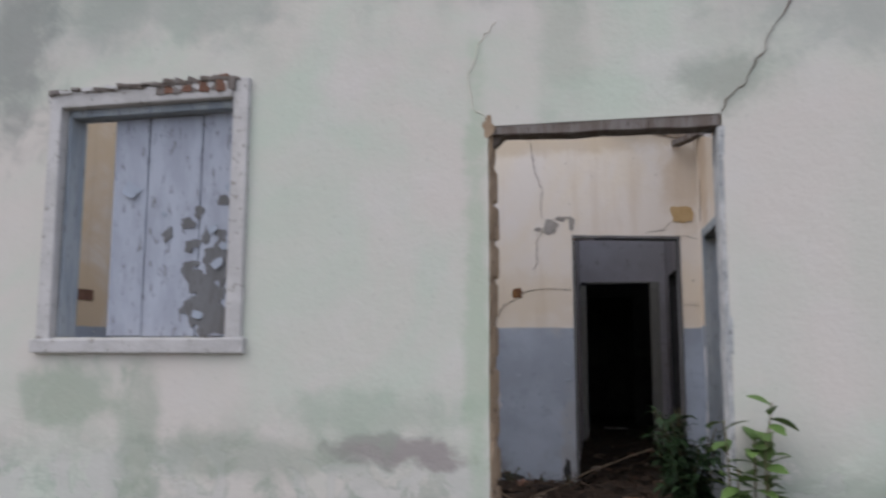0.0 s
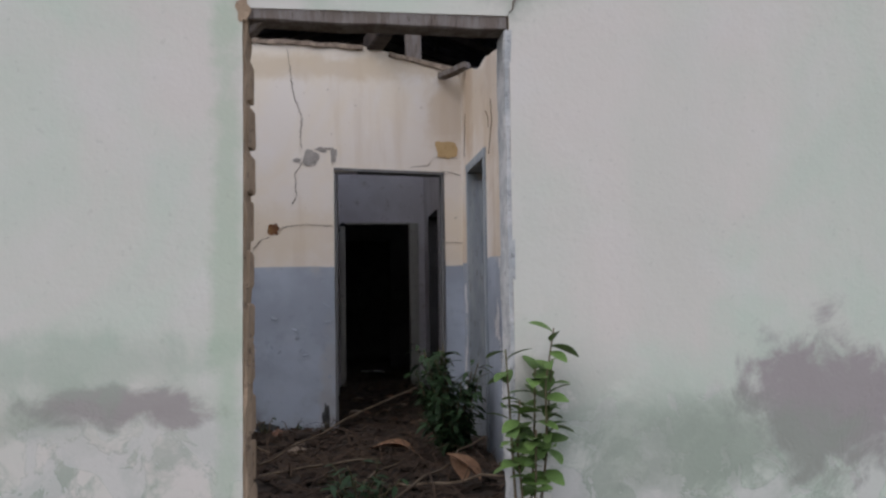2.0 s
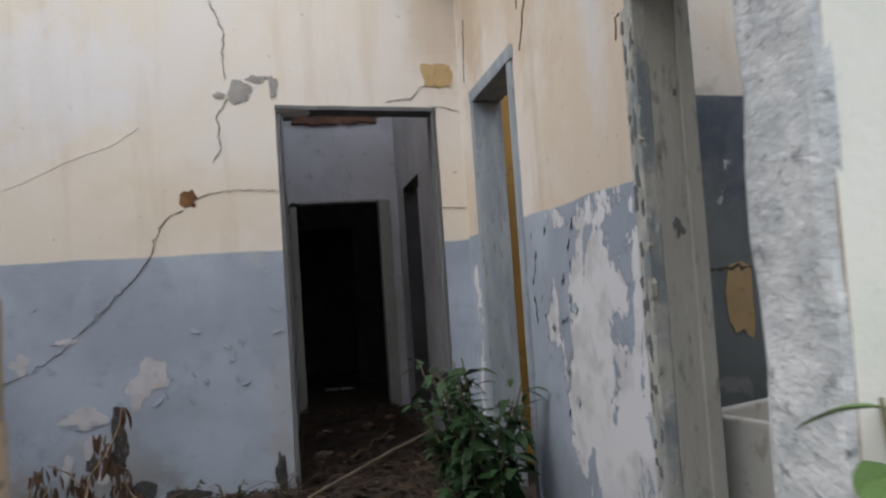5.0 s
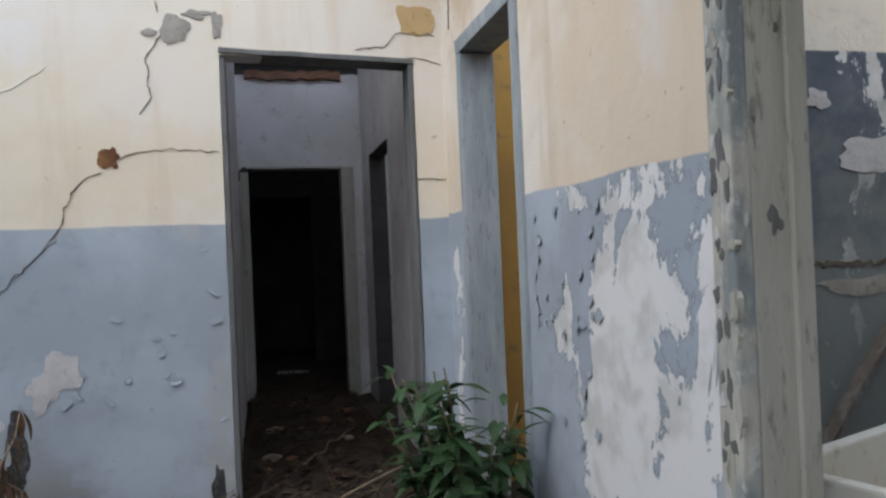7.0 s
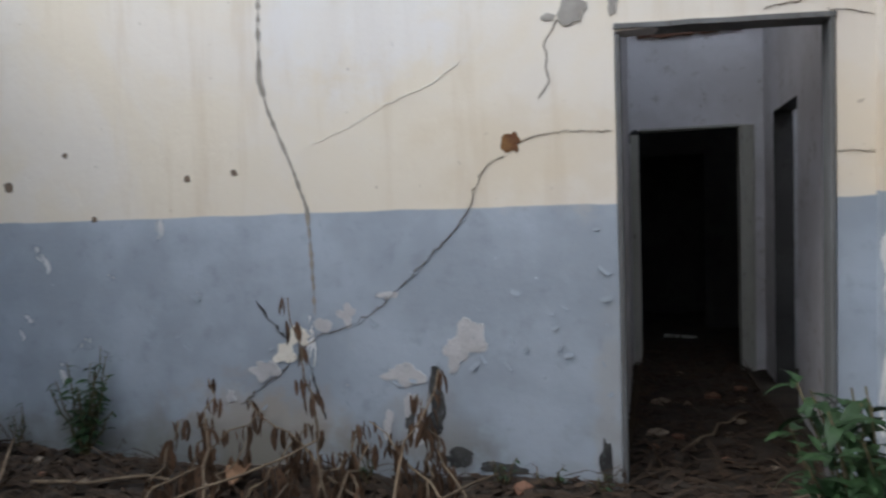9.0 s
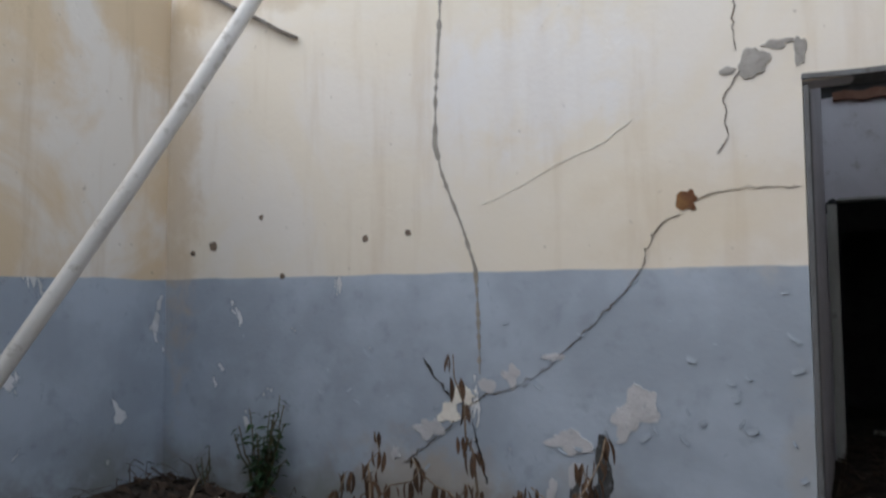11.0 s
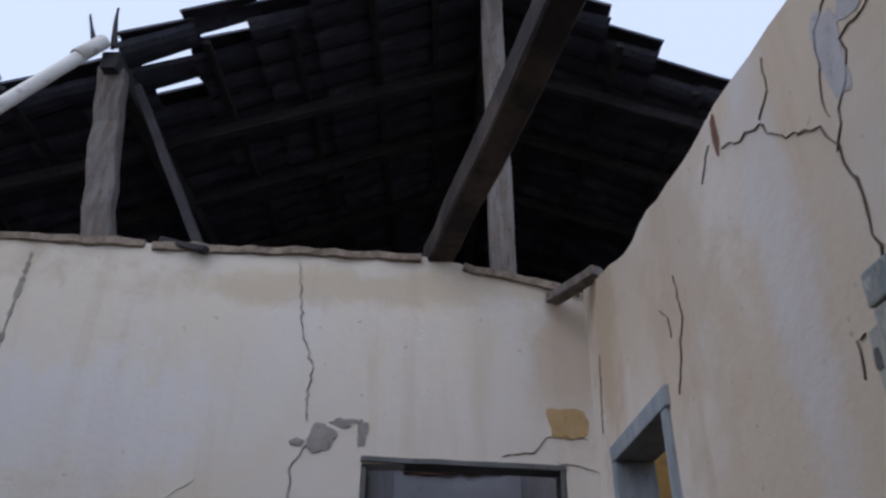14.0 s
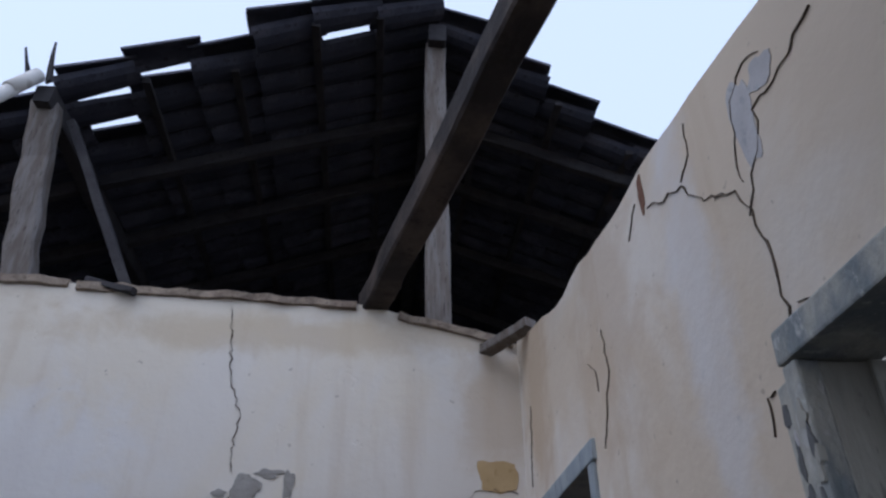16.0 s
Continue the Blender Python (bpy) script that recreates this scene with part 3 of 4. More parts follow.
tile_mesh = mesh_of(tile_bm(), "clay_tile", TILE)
far = bmesh.new()
tilt = math.atan(FALL)
GAPS = [(-1.18, 3.8225), (-1.18, 4.1075), (-0.81, 3.7275), (0.30, 3.6325)]
courses = [(s, i) for s in (-1, 1) for i in range(15 if s < 0 else 10)]
count = 0
for s, i in courses:
    x = RIDGE_X + s * (0.2 + 0.37 * i)
    for j in range(33):
        y = 3.30 + 0.19 * j
        if y < roof_edge(x) + rng.uniform(0.06, 0.16):
            continue
        for flip in (0, 1):
            yy = y + 0.095 * flip
            gap = any(abs(x - gx) < 0.2 and abs(yy - gy) < 0.058 for gx, gy in GAPS)
            if gap and yy > min(g[1] for g in GAPS if abs(x - g[0]) < 0.2 and abs(yy - g[1]) < 0.058):
                continue
            if gap:  # slipped aside, so that a narrow slit of sky shows
                yy -= 0.055
            m = Matrix.Translation((x + rng.uniform(-0.02, 0.02), yy + rng.uniform(-0.006, 0.006), roof_z(x) + (0.05 if not flip else 0.035) + rng.uniform(-0.006, 0.006)))
            m = m @ Matrix.Rotation(s * tilt + s * 0.05, 4, "Y") @ Matrix.Rotation(math.pi if flip else 0, 4, "X") @ Matrix.Rotation(rng.uniform(-0.05, 0.05) + (math.pi if s > 0 else 0), 4, "Z")
            if yy < 4.65 and count < 300:
                ob = new("clay_tile", tile_mesh)
                ob.parent, ob.matrix_basis = tile_roof, m
                count += 1
            else:
                one = tile_bm()
                one.transform(m)
                me = bpy.data.meshes.new("tmp")
                one.to_mesh(me)
                one.free()
                far.from_mesh(me)
                bpy.data.meshes.remove(me)
rest = part("rear_tiles", far, TILES, tile_roof, "soot- and shade-dark clay tiles over the rear rooms")
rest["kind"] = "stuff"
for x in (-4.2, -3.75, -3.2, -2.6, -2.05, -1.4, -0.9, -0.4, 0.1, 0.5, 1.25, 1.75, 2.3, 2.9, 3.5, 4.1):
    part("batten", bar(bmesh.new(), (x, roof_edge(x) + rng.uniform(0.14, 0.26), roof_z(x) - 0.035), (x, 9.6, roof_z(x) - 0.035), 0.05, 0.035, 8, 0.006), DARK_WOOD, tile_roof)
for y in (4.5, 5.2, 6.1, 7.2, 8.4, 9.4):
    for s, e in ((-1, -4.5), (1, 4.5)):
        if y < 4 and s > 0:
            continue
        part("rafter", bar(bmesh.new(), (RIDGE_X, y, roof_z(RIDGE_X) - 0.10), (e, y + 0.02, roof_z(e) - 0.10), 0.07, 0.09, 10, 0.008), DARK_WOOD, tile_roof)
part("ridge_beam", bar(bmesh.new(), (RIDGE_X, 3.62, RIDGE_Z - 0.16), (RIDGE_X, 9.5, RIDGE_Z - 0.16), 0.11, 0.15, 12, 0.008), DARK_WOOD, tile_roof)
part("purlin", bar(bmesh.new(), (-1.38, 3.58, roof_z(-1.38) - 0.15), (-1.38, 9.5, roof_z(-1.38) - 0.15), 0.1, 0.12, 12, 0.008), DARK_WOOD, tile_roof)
for a, b in (((-1.46, 3.56, 4.46), (-1.52, 3.50, 4.66)), ((-1.36, 3.56, 4.46), (-1.38, 3.52, 4.74))):
    part("splinter", bar(bmesh.new(), a, b, 0.05, 0.02, 3, 0.004, taper=0.25), DARK_WOOD, tile_roof)

roof_post = tagged(part("roof_post", bar(bmesh.new(), (-1.22, BACK + 0.07, 3.17), (-1.40, BACK + 0.07, 4.42), 0.15, 0.10, 9, 0.008, up=(0, 1, 0)), OLD_WOOD), "weathered grey timber post leaning on the wall top", "post")
king_post = tagged(part("roof_post", bar(bmesh.new(), (0.875, BACK + 0.09, 3.02), (0.86, BACK + 0.09, 5.14), 0.13, 0.09, 9, 0.005, up=(0, 1, 0)), OLD_WOOD), "upright grey timber post carrying the ridge", "post")
tie_beam = tagged(part("tie_beam", bar(bmesh.new(), (0.53, BACK + 0.10, 3.19), (1.36, 0.34, 3.395), 0.13, 0.15, 16, 0.006), CHAR_WOOD), "blackened rough timber beam lying across the open room", "beam")
brace = tagged(part("brace", bar(bmesh.new(), (-0.66, BACK + 0.06, 3.16), (-1.27, BACK + 0.14, 4.36), 0.05, 0.05, 6, 0.004), DARK_WOOD), "thin dark timber brace under the roof", "brace")
joist_stub = tagged(part("joist_stub", bar(bmesh.new(), (1.10, BACK - 0.02, 2.90), (1.27, BACK - 0.30, 2.93), 0.07, 0.05, 4, 0.008), OLD_WOOD), "broken grey joist end jutting from the wall corner", "joist")
splint = tagged(part("broken_lath", bar(bmesh.new(), (-0.88, BACK + 0.03, 3.24), (-0.62, BACK - 0.05, 3.15), 0.045, 0.03, 4, 0.006), DARK_WOOD), "broken dark lath lying on the wall top", "lath")
hang = tagged(part("hanging_lath", bar(bmesh.new(), (-3.40, BACK - 0.03, 3.30), (-2.50, BACK - 0.025, 2.79), 0.055, 0.02, 8, 0.006), OLD_WOOD), "loose grey lath hanging down the wall face", "lath")
WALL_PLATE = tagged(part("wall_plate", bar(bmesh.new(), (-3.4, BACK + 0.07, 3.30), (-1.0, BACK + 0.07, 3.20), 0.12, 0.05, 14, 0.007), DARK_WOOD), "rotten dark timber plate along the wall top", "timber")

plastic_pipe = tagged(part("plastic_pipe", tube(bmesh.new(), [Vector((-3.0, 1.6, 0.06)).lerp(Vector((-1.42, 3.55, 4.50)), i / 10) + Vector((0, 0, -0.13 * math.sin(math.pi * i / 10))) for i in range(11)], 0.037, n=14), PIPE), "long white plastic pipe leaning against the roof post", "pipe")
part("socket", tube(bmesh.new(), [Vector((-3.0, 1.6, 0.06)).lerp(Vector((-1.42, 3.55, 4.50)), f) for f in (0.955, 1.0)], 0.043, n=14), PIPE, plastic_pipe)

# ---- front doorway ----
door_1 = structure(new("door_1"), "empty front doorway with a weathered timber frame", "doorway")
part("door_frame_head", bar(bmesh.new(), (-0.03, FRONT + 0.055, 2.160), (0.91, FRONT + 0.055, 2.150), 0.10, 0.055, 8, 0.003), OLD_WOOD, door_1, "brown weathered lintel board")
part("reveal_lining", bar(bmesh.new(), (0.912, FRONT + 0.073, 0.0), (0.912, FRONT + 0.073, 2.12), 0.03, 0.144, 24, 0.004, up=(0, 1, 0)), REVEAL_WHITE, door_1, "lumpy whitish reveal plaster, flaking")
# rough earth bricks that show in the broken reveal
part("jamb_core", bar(bmesh.new(), (-0.036, FRONT + 0.078, 0.0), (-0.038, FRONT + 0.078, 2.13), 0.03, 0.140, 34, 0.006, up=(0, 1, 0)), REVEAL, door_1, "broken brown earth edge of the reveal")
part("split_board", bar(bmesh.new(), (-0.030, FRONT + 0.06, 2.10), (0.055, FRONT + 0.05, 2.165), 0.06, 0.028, 4, 0.004), OLD_WOOD, door_1, "splintered end of the lintel board")
for z in (0.12, 0.27, 0.42, 0.58, 0.74, 0.93, 1.08, 1.26, 1.43, 1.60, 1.76, 1.93):
    h = rng.uniform(0.12, 0.155)
    part("brick", bar(bmesh.new(), (-0.036 + rng.uniform(-0.004, 0.004), FRONT + rng.uniform(0.02, 0.05), z), (-0.030 + rng.uniform(-0.003, 0.006), INNER - 0.006, z + rng.uniform(-0.01, 0.01)), 0.034, h, 6, 0.004), REVEAL, door_1)
# ---- front window ----
window_1 = structure(new("window_1"), "unglazed window with a whitish frame and half-closed plank shutter", "window")
X0, X1, Z0, Z1 = -2.14, -1.175, 1.27, 2.44
Y = FRONT
for name, b in (("frame_side", (X0 - 0.05, Y - 0.022, Z0 - 0.03, X0 + 0.018, Y + 0.10, Z1 + 0.01)), ("frame_side", (X1 - 0.045, Y - 0.022, Z0 - 0.03, X1 + 0.035, Y + 0.10, Z1 + 0.03)),
                ("frame_head", (X0 - 0.06, Y - 0.025, Z1 - 0.055, X1 - 0.047, Y + 0.10, Z1 + 0.012)), ("window_sill", (X0 - 0.07, Y - 0.035, Z0 - 0.075, X1 + 0.05, Y + 0.135, Z0 + 0.0))):
    bm = box(bmesh.new(), *b, 0.008, 0.008)
    part(name, bm, PALE_WOOD, window_1)
part("inner_frame", box(bmesh.new(), X0 + 0.019, Y + 0.03, Z0 + 0.002, X0 + 0.034, Y + 0.145, Z1 - 0.06, 0.004, 0.002), BLUE_WOOD, window_1)
part("inner_head", box(bmesh.new(), X0 + 0.036, Y + 0.03, Z1 - 0.095, X1 - 0.046, Y + 0.14, Z1 - 0.058, 0.004, 0.002), BLUE_WOOD, window_1)
# splintered wood and broken plaster over the head
for i in range(15):
    x = X0 - 0.05 + 0.062 * i
    part("splinter", bar(bmesh.new(), (x, Y - 0.02, Z1 + 0.012 + 0.0015 * i + rng.uniform(-0.006, 0.008)), (x + rng.uniform(0.09, 0.16), Y - 0.012, Z1 + rng.uniform(0.0, 0.03)), 0.045, rng.uniform(0.014, 0.03), 4, 0.004, taper=0.5), PALE_WOOD if i < 7 and i % 2 else OLD_WOOD, window_1)
for i in range(9):
    x = X1 - 0.44 + 0.045 * i
    part("brick", box(bmesh.new(), x, Y - 0.030, Z1 - 0.03, x + 0.05, Y + 0.06, Z1 + 0.008 + rng.uniform(0, 0.02) + 0.003 * i, 0.005, 0.006), BRICK if i % 2 else OLD_WOOD, window_1)
shutter = tagged(new("shutter"), "grey painted plank shutter with paint flaking off", "shutter")
xs = (-1.91, -1.718, -1.435, -1.222)
for a, b in zip(xs, xs[1:]):
    part("plank", box(bmesh.new(), a + 0.004, Y + 0.100 + rng.uniform(-0.003, 0.003), Z0 + 0.004, b - 0.004, Y + 0.125, Z1 - 0.098, 0.005, 0.003), GREY_WOOD, shutter)
part("batten", box(bmesh.new(), -1.87, Y + 0.128, 1.47, -1.24, Y + 0.150, 1.55, 0.004, 0.002), GREY_WOOD, shutter)
part("batten", box(bmesh.new(), -1.87, Y + 0.128, 2.08, -1.24, Y + 0.150, 2.17, 0.004, 0.002), GREY_WOOD, shutter)
for i, (x, z, w, h) in enumerate(((-1.436, 1.541, 0.119, 0.108), (-1.468, 1.411, 0.086, 0.086), (-1.392, 1.433, 0.173, 0.216), (-1.349, 1.346, 0.238, 0.151), (-1.5, 1.811, 0.065, 0.054), (-1.446, 1.713, 0.054, 0.043), (-1.371, 1.649, 0.086, 0.097), (-1.317, 1.627, 0.108, 0.238), (-1.436, 1.865, 0.054, 0.065), (-1.306, 1.919, 0.065, 0.054), (-1.598, 1.757, 0.054, 0.065), *[(rng.uniform(-1.50, -1.25), rng.uniform(1.32, 1.80), rng.uniform(0.03, 0.075), rng.uniform(0.03, 0.10)) for _ in range(16)])):
    patch("bare_spot", "x", Y + 0.097, -1, x, z, w, h, FRAME_GREY, shutter, i + 30, 0.002, 0.5, label="bare grey wood where paint has gone")
SHUTTER_FLAKES = ((-1.80, 1.98, 0.09, 0.5), (-1.26, 1.98, 0.08, -0.5), (-1.33, 1.62, 0.07, -0.6), (-1.42, 1.38, 0.06, 0.3), (-1.36, 1.78, 0.05, -0.4), (-1.62, 1.86, 0.03, 0.6), (-1.30, 1.70, 0.05, 0.8))

# the broken plaster lip and mortar that crown the back wall
for a, c, z0, z1 in ((-3.4, -0.95, 3.325, 3.20), (-0.9, 0.45, 3.195, 3.14), (0.66, 1.24, 3.095, 2.955)):
    part("broken_coping", bar(bmesh.new(), (a, BACK + 0.05, z0), (c, BACK + 0.05, z1), 0.14, 0.045, int((c - a) / 0.07), 0.008), COPING, wall_back, "crumbled brownish mortar along the wall top")

# ---- inner doorways ----
door_2 = structure(new("door_2"), "open inner doorway with thin grey frame", "doorway")
for x in (0.217, 1.085):
    part("frame_side", box(bmesh.new(), x, BACK - 0.006, 0.0, x + 0.022, BACK + 0.145, 2.105, 0.004, 0.002), FRAME_GREY, door_2)
part("frame_head", bar(bmesh.new(), (0.212, BACK + 0.068, 2.139), (1.112, BACK + 0.068, 2.108), 0.16, 0.026, 8, 0.002), FRAME_GREY, door_2)
door_3 = structure(new("door_3"), "open side doorway with chipped blue-grey wooden frame", "doorway")
R0, R1 = RIGHT - 0.014, RIGHT + 0.144
for name, b in (("frame_side", (R0, 3.29, 0.0, R1, 3.35, 2.06)), ("frame_side", (R0, 2.575, 0.0, R1, 2.635, 2.06)), ("frame_head", (R0, 2.56, 2.062, R1, 3.36, 2.13))):
    part(name, box(bmesh.new(), *b, 0.005, 0.002), BLUE_WOOD, door_3)
door_4 = structure(new("door_4"), "open side doorway with drab frame, paint chipped off", "doorway")
part("frame_side", box(bmesh.new(), R0, 1.405, 0.0, RIGHT + 0.03, 1.45, 1.88, 0.006, 0.003), CHIPPED, door_4, "frame edge with blue paint chipped to white")
part("frame_lining", box(bmesh.new(), RIGHT + 0.031, 1.408, 0.0, R1, 1.44, 1.88, 0.004, 0.002), DRAB_WOOD, door_4, "smooth drab jamb lining")
part("frame_stop", box(bmesh.new(), R1 - 0.03, 1.395, 0.0, R1 + 0.012, 1.407, 1.88, 0.003, 0.002), DRAB_WOOD, door_4)
part("frame_side", box(bmesh.new(), R0, 0.57, 0.0, R1, 0.64, 1.88, 0.006, 0.003), BLUE_WOOD, door_4)
part("frame_head", box(bmesh.new(), R0, 0.57, 1.882, R1, 1.45, 1.945, 0.006, 0.003), CHIPPED, door_4)
part("bare_strip", box(bmesh.new(), RIGHT - 0.005, 1.451, 0.0, RIGHT + 0.02, 1.492, 1.86, 0.002, 0.002), CHIPPED, door_4, "mottled strip where the paint has chipped away")
chips = random.Random(31)
for i in range(26):
    z = 0.25 + 1.6 * (i + chips.random()) / 26
    patch("paint_chip", "y", RIGHT - 0.014, -1, chips.uniform(1.41, 1.445), z, chips.uniform(0.012, 0.03), chips.uniform(0.02, 0.09), DRAB_WOOD if i % 2 else FRAME_GREY, door_4, 200 + i, 0.0015, 0.6, 16)
    patch("paint_chip", "y", RIGHT - 0.005, -1, chips.uniform(1.462, 1.482), z + 0.02, chips.uniform(0.010, 0.022), chips.uniform(0.02, 0.07), FRAME_GREY if i % 3 else WHITEWASH, door_4, 240 + i, 0.0015, 0.6, 16)
for i, (x, z, w, h) in enumerate(((1.34, 1.22, 0.03, 0.05), (1.385, 1.27, 0.02, 0.04), (1.39, 0.98, 0.018, 0.03), (1.30, 1.42, 0.01, 0.012), (1.38, 0.72, 0.02, 0.05), (1.36, 1.60, 0.012, 0.02))):
    patch("paint_chip", "x", 1.408, -1, x, z, w, h, FRAME_GREY, door_4, 280 + i, 0.0015, 0.6, 16)
door_5 = structure(new("door_5"), "dark inner doorway with drab frame", "doorway")
for name, b in (("frame_side", (0.225, 6.37, 0.0, 0.29, 6.54, 1.90)), ("frame_side", (1.045, 6.37, 0.0, 1.15, 6.54, 1.935)), ("frame_head", (0.30, 6.385, 1.925, 1.044, 6.54, 1.945))):
    part(name, box(bmesh.new(), *b, 0.004, 0.002), DRAB_WOOD, door_5)
patch("broken_corner", "x", 6.4, -1, 0.255, 1.885, 0.10, 0.10, MOULD, wall_corridor_end, 123, 0.004, 0.5, label="black broken corner over the jamb")
part("broken_edge", bar(bmesh.new(), (0.30, 6.38, 2.69), (1.06, 6.38, 2.70), 0.06, 0.07, 12, 0.014), BRICK, wall_corridor_end)

# ---- damage on the walls ----
crack("x", BACK, -1, [(-0.15, 3.10), (-0.12, 2.86), (-0.09, 2.70), (-0.04, 2.56), (-0.05, 2.38), (-0.04, 2.30)], 0.010, wall_back, 1)
crack("x", BACK, -1, [(-0.03, 2.20), (-0.10, 2.10), (-0.08, 1.92), (-0.13, 1.85)], 0.008, wall_back, 2)
crack("x", BACK, -1, [(0.20, 1.68), (0.05, 1.69), (-0.10, 1.69), (-0.22, 1.65)], 0.007, wall_back, 3)
crack("x", BACK, -1, [(-0.29, 1.60), (-0.38, 1.56), (-0.45, 1.44), (-0.47, 1.36), (-0.56, 1.24), (-0.79, 1.02), (-0.93, 0.88), (-1.08, 0.80), (-1.30, 0.72), (-1.55, 0.50), (-1.75, 0.36)], 0.011, wall_back, 4)
crack("x", BACK, -1, [(0.83, 2.15), (0.98, 2.18), (1.05, 2.25), (1.22, 2.23)], 0.010, wall_back, 5)
crack("x", BACK, -1, [(1.07, 2.13), (1.18, 2.11), (1.25, 2.09)], 0.008, wall_back, 6)
crack("x", BACK, -1, [(1.10, 1.55), (1.25, 1.54)], 0.006, wall_back, 7)
crack("x", BACK, -1, [(-1.28, 1.70), (-1.05, 1.78), (-0.88, 1.87), (-0.64, 1.95), (-0.50, 2.05)], 0.016, wall_back, 8, RIDGE, "filler_ridge", 0.006, 0.003)
crack("x", BACK, -1, [(-1.50, 3.15), (-1.52, 2.70), (-1.545, 2.30), (-1.55, 2.04), (-1.51, 1.88), (-1.40, 1.62), (-1.315, 1.38), (-1.30, 1.10), (-1.295, 0.84)], 0.05, wall_back, 9, GROOVE, "mortared_groove", 0.0015)
crack("x", BACK, -1, [(-1.62, 0.91), (-1.56, 0.82), (-1.47, 0.72)], 0.030, wall_back, 18, MOULD, "dark_groove", 0.008)
crack("x", BACK, -1, [(-1.34, 0.60), (-1.30, 0.44), (-1.26, 0.30)], 0.030, wall_back, 10, MOULD, "dark_groove", 0.006)
patch("plaster_patch", "x", BACK, -1, 0.035, 2.235, 0.12, 0.115, PLASTER, wall_back, 1, 0.006, 0.5)
patch("plaster_patch", "x", BACK, -1, 0.12, 2.30, 0.13, 0.04, PLASTER, wall_back, 2, 0.005, 0.5)
patch("plaster_patch", "x", BACK, -1, 0.215, 2.255, 0.045, 0.12, PLASTER, wall_back, 3, 0.005, 0.4)
patch("plaster_patch", "x", BACK, -1, -0.08, 2.21, 0.07, 0.03, PLASTER, wall_back, 4, 0.005, 0.4)
patch("old_paint_patch", "x", BACK, -1, 1.135, 2.305, 0.165, 0.13, YELLOW_PATCH, wall_back, 5, 0.003, 0.2, square=0.9, label="bare patch of old yellow paint")
patch("wall_hole", "x", BACK, -1, -0.252, 1.653, 0.085, 0.10, HOLE, wall_back, 6, 0.003, 0.45, label="hole that shows the clay inside")
for i, (u, z, w, h) in enumerate(((-0.56, 0.66, 0.13, 0.17), (-0.48, 0.74, 0.13, 0.16), (-0.83, 0.545, 0.21, 0.11), (-1.12, 0.84, 0.10, 0.10), (-1.25, 0.79, 0.09, 0.07), (-1.40, 0.72, 0.15, 0.10), (-1.47, 0.64, 0.13, 0.11), (-1.60, 0.55, 0.16, 0.10), (-0.90, 0.94, 0.10, 0.035), (-1.80, 0.40, 0.05, 0.06), (-0.80, 0.40, 0.07, 0.10), (-0.92, 0.30, 0.05, 0.14), (-0.76, 0.26, 0.05, 0.12))):
    patch("flaked_patch", "x", BACK, -1, u, z, w, h, WHITEWASH if i not in (5, 6) else RIDGE, wall_back, 40 + i, 0.004, 0.55, label="white undercoat where the paint has flaked")
for i, (u, z, w, h) in enumerate(((-0.66, 0.44, 0.07, 0.26), (-0.70, 0.30, 0.09, 0.12), (-0.80, 0.33, 0.05, 0.16), (-0.58, 0.14, 0.14, 0.10), (-0.35, 0.10, 0.2, 0.07), (0.14, 0.16, 0.05, 0.2))):
    patch("mould_spot", "x", BACK, -1, u, z, w, h, MOULD, wall_back, 60 + i, 0.003, 0.6, label="black mouldy scar in the plaster")
for i, (u, z) in enumerate(((-3.17, 1.56), (-2.77, 1.72), (-2.0, 1.56), (-1.72, 1.58), (-2.6, 1.36), (-3.35, 1.52))):
    patch("nail_hole", "x", BACK, -1, u, z, 0.035 if i else 0.06, 0.035 if i else 0.055, NAIL, wall_back, 70 + i, 0.003, 0.3)
flake_mesh = curl_mesh()
for u, z, k, turn in SHUTTER_FLAKES:
    ob = new("paint_flake", flake_mesh)
    ob.parent = shutter
    ob.matrix_basis = Matrix.Translation((u, Y + 0.097, z)) @ Matrix.Rotation(turn, 4, "Y") @ Matrix.Diagonal((k, k * 0.5, k * 0.7, 1))
spots = [(-0.10, 0.86), (-0.07, 0.82), (-0.03, 0.88), (-0.08, 0.79), (-0.06, 0.69), (-0.02, 0.66), (-0.28, 0.72), (-0.42, 0.63), (-0.22, 0.68), (0.14, 0.62), (0.12, 1.24), (0.15, 1.05), (-0.35, 1.12), (-0.92, 0.93), (-0.76, 1.05), (-0.98, 0.80), (-0.93, 0.95), (-0.96, 0.945), (-1.09, 0.80), (-1.05, 0.81), (-1.22, 0.82), (-1.33, 0.75), (-1.55, 0.66), (-1.58, 0.60), (-0.47, 0.60), (-0.60, 0.58), (-0.40, 0.72), (-0.86, 0.50), (-0.78, 0.52), (-2.1, 0.72), (-2.05, 0.66), (-0.16, 1.02), (-0.26, 0.95), (0.16, 0.80), (0.16, 0.92), (0.17, 0.48), (-0.50, 1.30), (-1.85, 0.70), (-2.25, 0.82), (-2.3, 0.7), (-2.9, 0.4), (-1.15, 1.10), (-1.05, 1.12), (-2.9, 1.0), (-0.13, 0.55), (-0.30, 0.60), (-1.6, 0.35), (-1.98, 0.93), (-0.65, 0.60)]
for u, z in spots:
    ob = new("paint_flake", flake_mesh)
    ob.parent = wall_back
    k = rng.uniform(0.010, 0.030)
    ob.matrix_basis = Matrix.Translation((u, BACK - 0.003, z)) @ Matrix.Rotation(rng.uniform(-1.2, 1.2), 4, "Y") @ Matrix.Diagonal((k * rng.uniform(1.2, 2.6), k * 0.5, k * rng.uniform(0.5, 1.0), 1))
